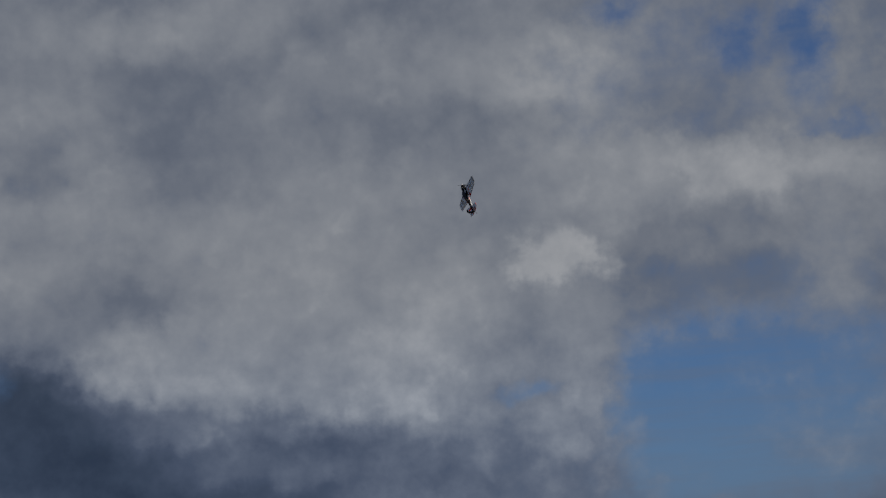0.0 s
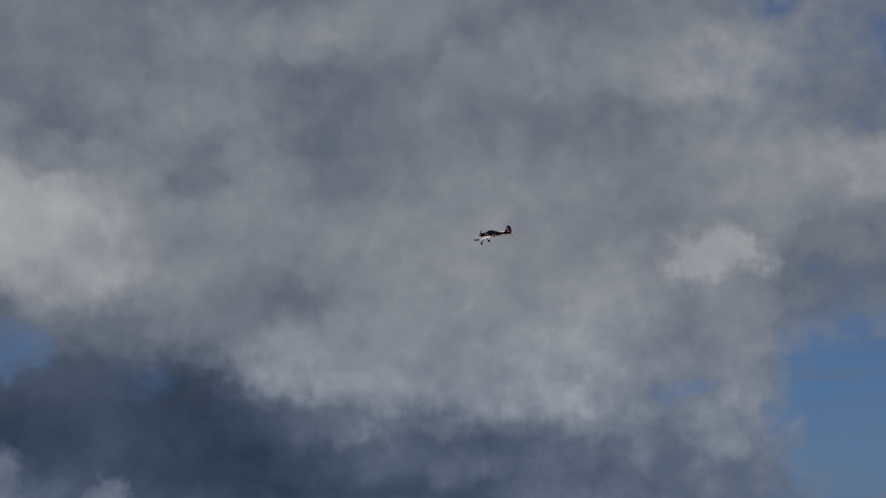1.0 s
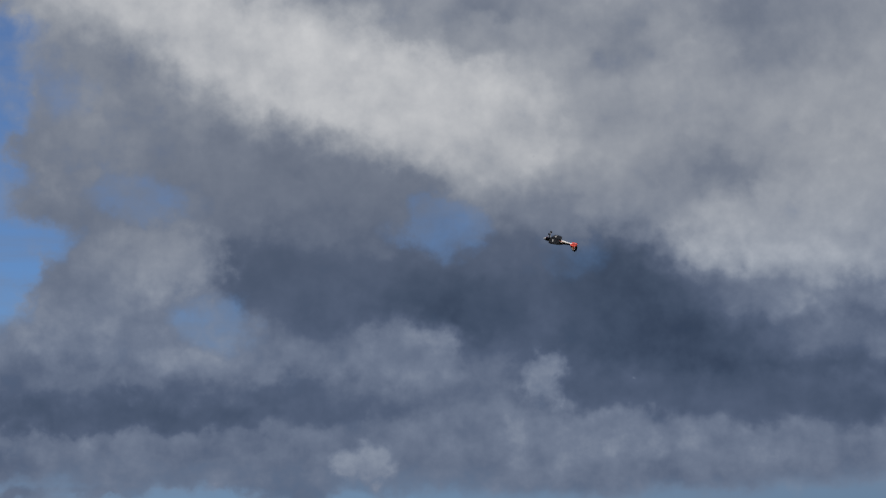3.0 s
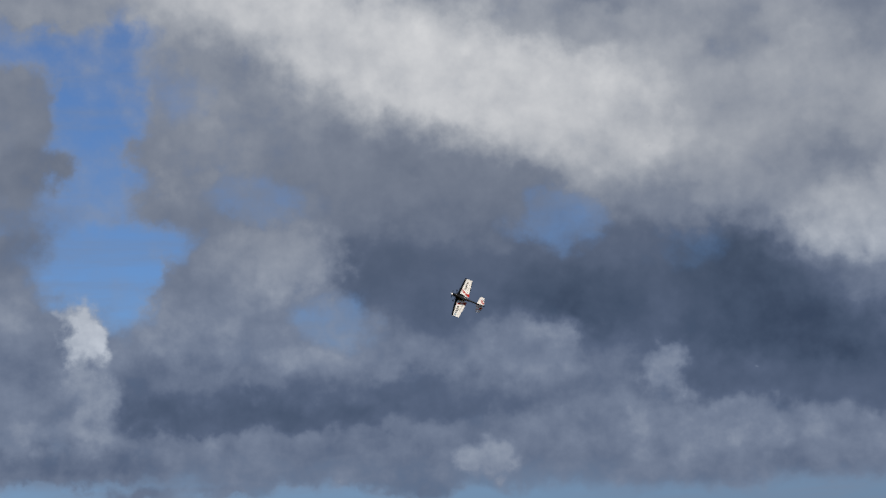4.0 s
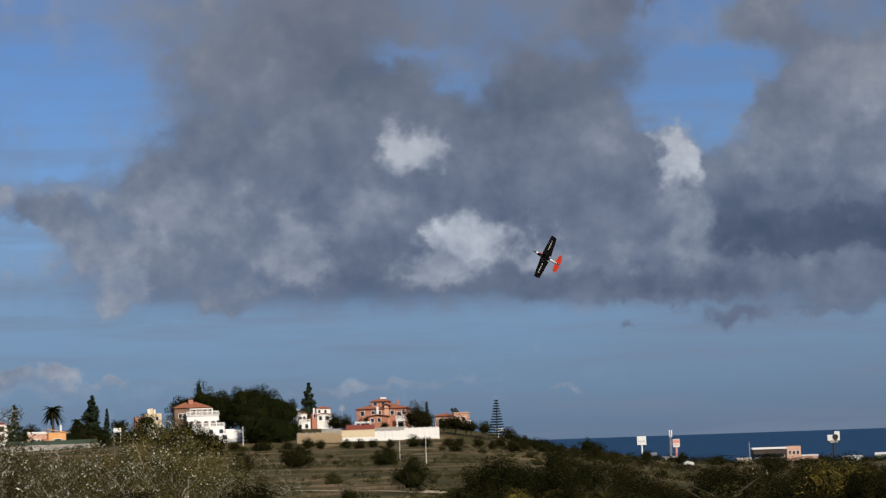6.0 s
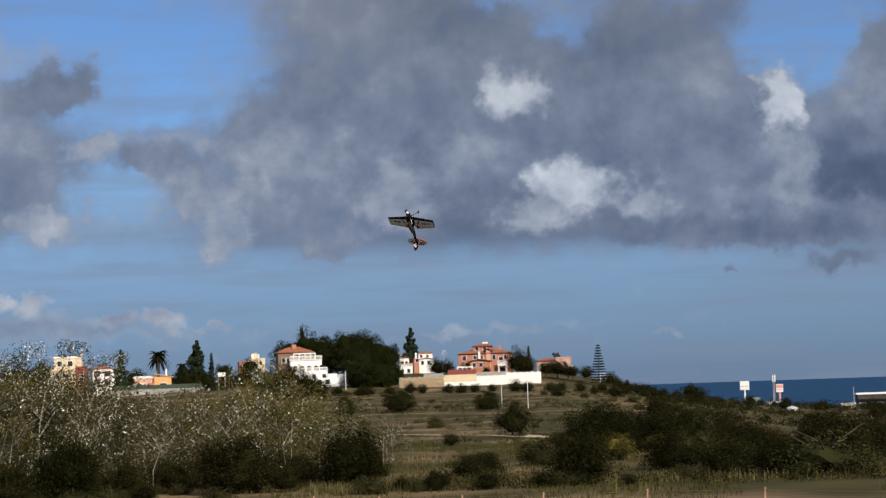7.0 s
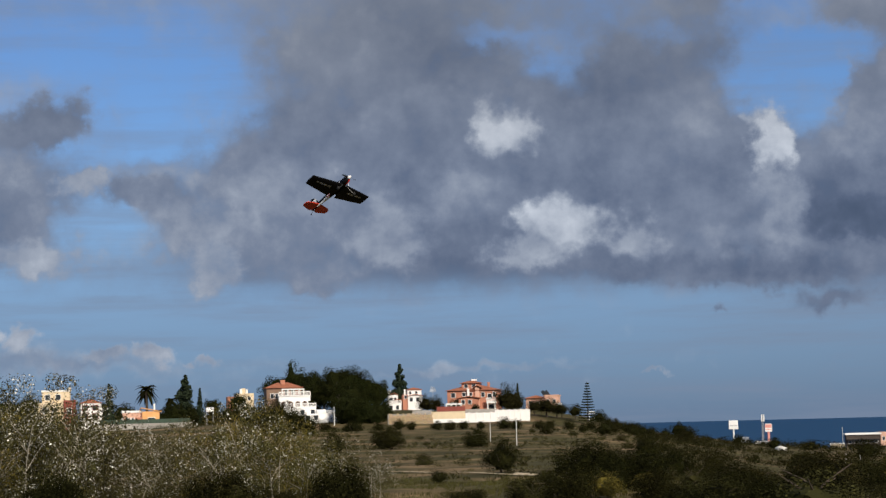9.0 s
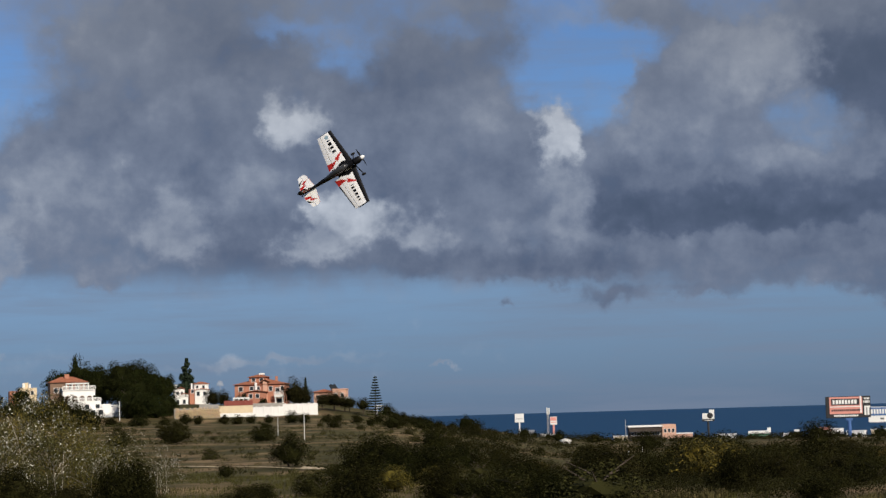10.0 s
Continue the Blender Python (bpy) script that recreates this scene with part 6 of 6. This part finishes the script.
    # the dark belt of tall shrubs before the shore road, by how high it stands against the sea
    for k in range(38):
        az, d = 12.4 + 12.4 * (k + r.random()) / 38, r.uniform(170, 270)
        up = np.interp(az, [12.5, 13.8, 15.2, 16.3, 17.9, 18.0, 19.6, 20.4, 21.0, 22.5, 23.8], [-1.41, -1.25, -1.03, -0.81, -1.03, -0.97, -0.98, -1.14, -1.18, -0.98, -0.81]) - r.uniform(0.0, 0.45)
        x, y = spot(az, d)
        s = (5 + d * math.tan(radians(up)) - height(x, y)) / 1.68
        (MID if r.random() < 0.6 else FAR if r.random() < 0.75 else GOLD).at(az, d, max(0.5, s), r.uniform(1.0, 1.4), "tall dark shrub before the shore road")
    # shrubs below the houses at the village's end
    for az, d, s in ((-3.9, 470, 5.2), (-3.3, 480, 4.6), (-2.8, 470, 5.0), (-2.3, 465, 5.0), (-2.35, 455, 4.2), (-4.4, 470, 4.0), (-0.2, 470, 3.4), (-7.35, 440, 1.7), (-6.6, 440, 1.8), (-6.0, 445, 1.6), (-1.5, 440, 1.8), (-0.4, 470, 2.4), (0.5, 480, 2.6)):
        FAR.at(az, d, s * 0.5, 1.3)
    # pines on the hill
    for az, d, h in ((-1.35, 566, 12.5), (-1.12, 553, 11.0), (-0.62, 549, 14.0), (-0.3, 548, 12.5), (0.1, 545, 11.5), (0.42, 545, 9.8), (-0.30, 540, 11.0), (-0.35, 530, 11.5), (0.1, 530, 9.5), (0.45, 535, 8.0), (-1.85, 572, 15.0), (-2.35, 582, 13.0), (0.68, 540, 5.5)):
        PINE.at(az, d, h, 1.15)
    for az, d, h, w in ((-5.55, 520, 5.5, 1.1), (-4.35, 540, 6.0, 1.0), (-6.9, 470, 6.5, 1.2), (-9.6, 480, 8.5, 1.2), (-7.6, 480, 7.5, 1.2), (-5.4, 465, 6.0, 1.2), (-10.3, 470, 8.0, 1.2), (-12.2, 470, 8.5, 1.2), (-4.95, 470, 5.0, 1.3), (-7.05, 440, 4.5, 1.3), (-5.8, 455, 4.5, 1.3), (-3.6, 560, 7.0, 1.2)):
        PINE.at(az, d, h, w)
    for az, d, s, w in ((4.30, 546, 4.3, 1.08), (4.55, 545, 3.2, 1.0), (5.45, 546, 2.7, 1.6), (5.75, 546, 1.9, 1.6), (5.1, 545, 2.0, 1.3), (1.9, 556, 3.0, 0.9), (2.2, 552, 2.5, 0.9), (2.75, 549, 1.9, 0.9), (3.35, 545, 1.5, 1.0)):
        MID.at(az, d, s, w, "dark evergreen garden tree beside the villa", 0.32 * s)
    # the dark thicket under the terraced villa, by how high it stands before it
    for az, d, up in ((-4.7, 505, 0.20), (-4.3, 515, 0.32), (-3.93, 510, 0.46), (-3.55, 520, 0.50), (-3.2, 512, 0.60), (-2.9, 518, 0.66), (-2.6, 514, 0.80), (-2.3, 516, 0.74), (-2.02, 513, 0.52), (-1.78, 509, 0.42), (-1.5, 505, 0.26), (-1.05, 505, 0.05), (-3.0, 495, 0.3), (-2.5, 495, 0.3), (-2.1, 495, 0.2)):
        x, y = spot(az, d)
        s = (5 + d * math.tan(math.radians(up)) - height(x, y)) / 1.85
        MID.at(az, d, s, max(0.8, 2.6 / s), "dark evergreen shrub below the white villa")
    CYPRESS.at(-7.33, 430, 10.5, 1.25)
    CYPRESS.at(-4.72, 470, 9.3, 1.2)
    CYPRESS.at(4.62, 575, 7.8, 1.2)
    CYPRESS.at(-3.0, 540, 5.5)
    CONIFER.at(-5.15, 475, 12.5, 1.1)
    CONIFER.at(-2.05, 590, 16.0, 0.7)
    CONIFER.at(1.15, 600, 14.5, 0.95, "dark narrow conifer behind the houses")
    norfolk_pine(6.66, 535, 12.6)
    palm(-6.25, 465, 13.0)
    palm(-5.55, 470, 9.0)
    palm(-5.9, 450, 5.6)
    # trees at the shore road
    for az, d, h in ((9.3, 640, 6.0), (22.9, 520, 7.5), (23.5, 480, 7.5), (24.2, 440, 7.5), (24.9, 420, 8), (22.3, 560, 6.5), (16.1, 640, 5.5), (18.9, 600, 5.0), (21.3, 620, 6), (19.6, 560, 5.0)):
        PINE.at(az, d, h, 1.3)
    grass_stuff("field_grass", 26000, -14, 26, 60, 165, 0.30, "long dry grass of the field", 81)
    grass_stuff("slope_grass", 9000, -3, 16, 165, 420, 0.32, "thin dry grass of the slope", 88)
    grass_stuff("grass_tufts", 4200, -2, 24, 84, 101, 0.48, "pale dry grass tufts along the fence", 82, M_STRAW, 0.05)
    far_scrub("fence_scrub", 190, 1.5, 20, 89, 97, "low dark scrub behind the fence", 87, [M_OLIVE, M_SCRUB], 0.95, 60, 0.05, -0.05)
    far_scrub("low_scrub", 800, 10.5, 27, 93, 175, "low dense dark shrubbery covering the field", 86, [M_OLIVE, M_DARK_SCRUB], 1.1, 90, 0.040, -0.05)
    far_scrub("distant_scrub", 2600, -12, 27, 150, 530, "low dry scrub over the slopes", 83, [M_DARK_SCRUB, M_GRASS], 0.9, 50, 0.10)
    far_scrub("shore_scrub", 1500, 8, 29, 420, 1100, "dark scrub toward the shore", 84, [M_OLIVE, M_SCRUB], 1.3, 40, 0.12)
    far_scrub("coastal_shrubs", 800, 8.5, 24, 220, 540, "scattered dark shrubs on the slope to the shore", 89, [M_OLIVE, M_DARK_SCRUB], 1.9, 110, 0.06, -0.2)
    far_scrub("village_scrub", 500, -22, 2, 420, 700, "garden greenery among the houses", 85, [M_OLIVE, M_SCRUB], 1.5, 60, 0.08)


plant_all()


def motions():
    walk(plane, [
        (0.0, pose(43.001, 42.717, 20.833, -102.6, -61.3, 80.6)), (0.1, pose(41.808, 42.604, 20.811, -129.9, -61.9, 85.3)),
        (0.2, pose(40.900, 42.499, 20.419, -162.4, -55.5, 92.1)), (0.3, pose(40.306, 42.358, 20.052, 166.6, -44.0, 94.3)),
        (0.4, pose(39.875, 42.287, 19.933, 136.8, -32.4, 94.4)), (0.5, pose(39.525, 42.391, 19.905, 105.0, -23.8, 92.6)),
        (0.6, pose(39.241, 42.619, 19.789, 70.1, -17.2, 91.6)), (0.7, pose(39.004, 42.891, 19.623, 37.7, -12.4, 94.4)),
        (0.8, pose(38.801, 43.284, 19.518, 14.5, -8.9, 98.3)), (0.9, pose(38.679, 43.888, 19.397, -3.4, -7.3, 102.7)),
        (1.0, pose(38.833, 44.579, 19.294, -19.8, -7.9, 102.9)), (1.1, pose(39.009, 45.499, 19.151, -37.5, -10.5, 103.0)),
        (1.2, pose(39.160, 46.589, 19.085, -60.5, -13.6, 105.2)), (1.3, pose(39.170, 47.855, 19.033, -88.6, -17.4, 106.1)),
        (1.4, pose(39.280, 49.008, 18.891, -116.1, -24.1, 106.3)), (1.5, pose(39.424, 49.962, 18.860, -146.1, -29.8, 108.3)),
        (1.6, pose(39.395, 50.989, 18.760, -174.4, -32.1, 111.7)), (1.7, pose(39.566, 51.787, 18.856, 156.3, -29.1, 114.5)),
        (1.8, pose(39.608, 52.678, 18.937, 124.6, -23.8, 116.6)), (1.9, pose(39.509, 53.589, 18.998, 93.2, -20.0, 117.3)),
        (2.0, pose(39.172, 54.556, 18.854, 62.6, -18.1, 118.2)), (2.1, pose(38.820, 55.395, 18.483, 35.8, -18.0, 120.3)),
        (2.2, pose(38.453, 56.073, 18.179, 13.8, -17.9, 123.0)), (2.3, pose(38.147, 56.583, 18.004, -4.3, -20.2, 126.8)),
        (2.4, pose(37.741, 57.049, 18.098, -25.2, -22.7, 130.9)), (2.5, pose(37.309, 57.565, 18.100, -54.2, -24.6, 134.8)),
        (2.6, pose(36.894, 58.133, 18.013, -84.3, -24.6, 137.1)), (2.7, pose(36.392, 58.727, 17.939, -115.9, -22.4, 138.9)),
        (2.8, pose(35.847, 59.272, 17.826, -146.0, -20.1, 141.1)), (2.9, pose(35.264, 59.768, 17.675, -174.6, -17.9, 143.3)),
        (3.0, pose(34.646, 60.214, 17.492, 158.0, -15.8, 145.5)), (3.1, pose(33.993, 60.609, 17.285, 131.6, -13.9, 147.5)),
        (3.2, pose(33.310, 60.953, 17.061, 106.1, -12.4, 149.5)), (3.3, pose(32.599, 61.247, 16.827, 81.2, -11.4, 151.4)),
        (3.4, pose(31.864, 61.492, 16.587, 56.7, -11.0, 153.3)), (3.5, pose(31.108, 61.688, 16.348, 32.3, -11.2, 155.2)),
        (3.6, pose(30.336, 61.837, 16.113, 7.7, -12.1, 157.2)), (3.7, pose(29.553, 61.940, 15.887, -17.3, -13.9, 159.4)),
        (3.8, pose(28.762, 61.999, 15.671, -43.1, -16.6, 162.0)), (3.9, pose(27.950, 62.023, 15.469, -70.1, -20.3, 165.0)),
        (4.0, pose(26.986, 62.065, 15.230, -98.4, -23.1, 168.6)), (4.1, pose(25.933, 62.093, 14.936, -125.3, -25.0, 171.7)),
        (4.2, pose(24.828, 62.141, 14.564, -149.6, -25.3, 173.3)), (4.3, pose(23.839, 62.153, 14.195, -170.7, -25.1, 174.5)),
        (4.4, pose(23.047, 62.097, 14.012, 166.9, -24.7, 176.0)), (4.5, pose(22.517, 61.961, 14.089, 141.5, -22.8, 176.9)),
        (4.6, pose(21.941, 61.919, 14.054, 111.1, -20.1, 176.7)), (4.7, pose(21.304, 61.915, 13.917, 78.1, -17.5, 177.7)),
        (4.8, pose(20.415, 61.963, 13.610, 48.1, -15.8, 179.8)), (4.9, pose(19.366, 62.013, 13.247, 25.1, -14.8, -177.2)),
        (5.0, pose(18.108, 62.132, 12.882, 5.4, -15.0, -173.5)), (5.1, pose(16.803, 62.283, 12.551, -17.8, -16.4, -169.2)),
        (5.2, pose(15.736, 62.391, 12.096, -42.7, -15.3, -165.2)), (5.3, pose(15.096, 62.328, 11.896, -70.0, -14.0, -162.4)),
        (5.4, pose(14.292, 62.205, 11.756, -103.3, -16.2, -160.2)), (5.5, pose(13.484, 61.980, 11.525, -136.4, -18.8, -158.1)),
        (5.6, pose(12.650, 61.690, 11.233, -165.6, -22.4, -155.5)), (5.7, pose(11.798, 61.420, 10.890, 167.3, -25.7, -151.9)),
        (5.8, pose(10.863, 61.178, 10.876, 137.4, -26.0, -147.3)), (5.9, pose(9.739, 60.964, 10.737, 106.2, -20.8, -141.7)),
        (6.0, pose(8.790, 60.618, 10.505, 70.1, -17.2, -135.8)), (6.1, pose(7.849, 60.112, 10.232, 37.6, -16.1, -132.0)),
        (6.2, pose(7.007, 59.481, 10.051, 11.5, -16.7, -130.6)), (6.3, pose(6.197, 58.797, 9.889, -13.4, -19.1, -130.7)),
        (6.4, pose(5.392, 58.076, 9.755, -37.5, -22.9, -131.2)), (6.5, pose(4.602, 57.327, 9.648, -61.1, -27.5, -131.3)),
        (6.6, pose(3.836, 56.560, 9.566, -84.8, -32.5, -130.4)), (6.7, pose(3.105, 55.786, 9.506, -109.1, -37.3, -128.0)),
        (6.8, pose(2.415, 55.015, 9.468, -134.7, -41.3, -123.8)), (6.9, pose(1.773, 54.256, 9.451, -162.0, -44.1, -117.7)),
        (7.0, pose(1.187, 53.520, 9.456, 169.2, -45.1, -110.6)), (7.1, pose(0.661, 52.817, 9.482, 139.6, -44.3, -103.5)),
        (7.2, pose(0.201, 52.157, 9.530, 109.8, -42.1, -97.5)), (7.3, pose(-0.190, 51.550, 9.602, 80.1, -39.1, -93.1)),
        (7.4, pose(-0.489, 51.006, 9.699, 50.2, -36.3, -90.4)), (7.5, pose(-0.853, 50.470, 9.779, 18.9, -34.8, -86.4)),
        (7.6, pose(-1.172, 49.855, 9.852, -7.7, -33.8, -81.0)), (7.7, pose(-1.490, 49.128, 9.940, -33.0, -33.4, -74.3)),
        (7.8, pose(-1.746, 48.323, 10.050, -60.3, -31.2, -69.4)), (7.9, pose(-1.864, 47.466, 10.072, -94.1, -30.8, -65.6)),
        (8.0, pose(-1.873, 46.622, 10.102, -124.0, -32.5, -62.4)), (8.1, pose(-1.789, 45.816, 10.085, -153.5, -33.2, -60.6)),
        (8.2, pose(-1.679, 44.998, 9.901, -177.0, -33.9, -59.7)), (8.3, pose(-1.749, 44.129, 9.834, 158.6, -33.6, -56.7)),
        (8.4, pose(-1.639, 43.177, 9.969, 126.1, -30.7, -50.6)), (8.5, pose(-1.511, 42.171, 10.066, 93.1, -26.1, -47.8)),
        (8.6, pose(-1.303, 41.163, 10.081, 67.7, -23.0, -48.4)), (8.7, pose(-1.065, 40.204, 10.019, 44.1, -22.1, -49.3)),
        (8.8, pose(-0.786, 39.331, 9.882, 26.4, -24.3, -49.7)), (8.9, pose(-0.547, 38.574, 9.684, 8.9, -26.9, -47.5)),
        (9.0, pose(-0.367, 37.943, 9.592, -16.1, -28.1, -44.2)), (9.1, pose(-0.125, 37.379, 9.541, -45.3, -28.0, -41.4)),
        (9.2, pose(0.166, 36.803, 9.476, -75.1, -28.5, -41.0)), (9.3, pose(0.508, 36.202, 9.352, -103.3, -29.5, -41.9)),
        (9.4, pose(0.936, 35.579, 9.202, -128.6, -31.8, -43.3)), (9.5, pose(1.348, 34.943, 9.078, -146.9, -34.2, -43.8)),
        (9.6, pose(1.735, 34.345, 8.952, -165.9, -35.6, -42.1)), (9.7, pose(2.076, 33.813, 8.918, 167.4, -35.2, -36.2)),
        (9.8, pose(2.392, 33.286, 8.977, 139.5, -33.3, -29.6)), (9.9, pose(2.849, 32.688, 9.072, 114.7, -30.1, -26.6)),
        (10.0, pose(3.311, 32.053, 9.023, 89.3, -28.3, -23.7)),
    ])
    # the propeller turns with the engine
    walk(prop, [(k / 10, pose(0.362, 0, 0.005, 75 * k)) for k in range(101)])


motions()
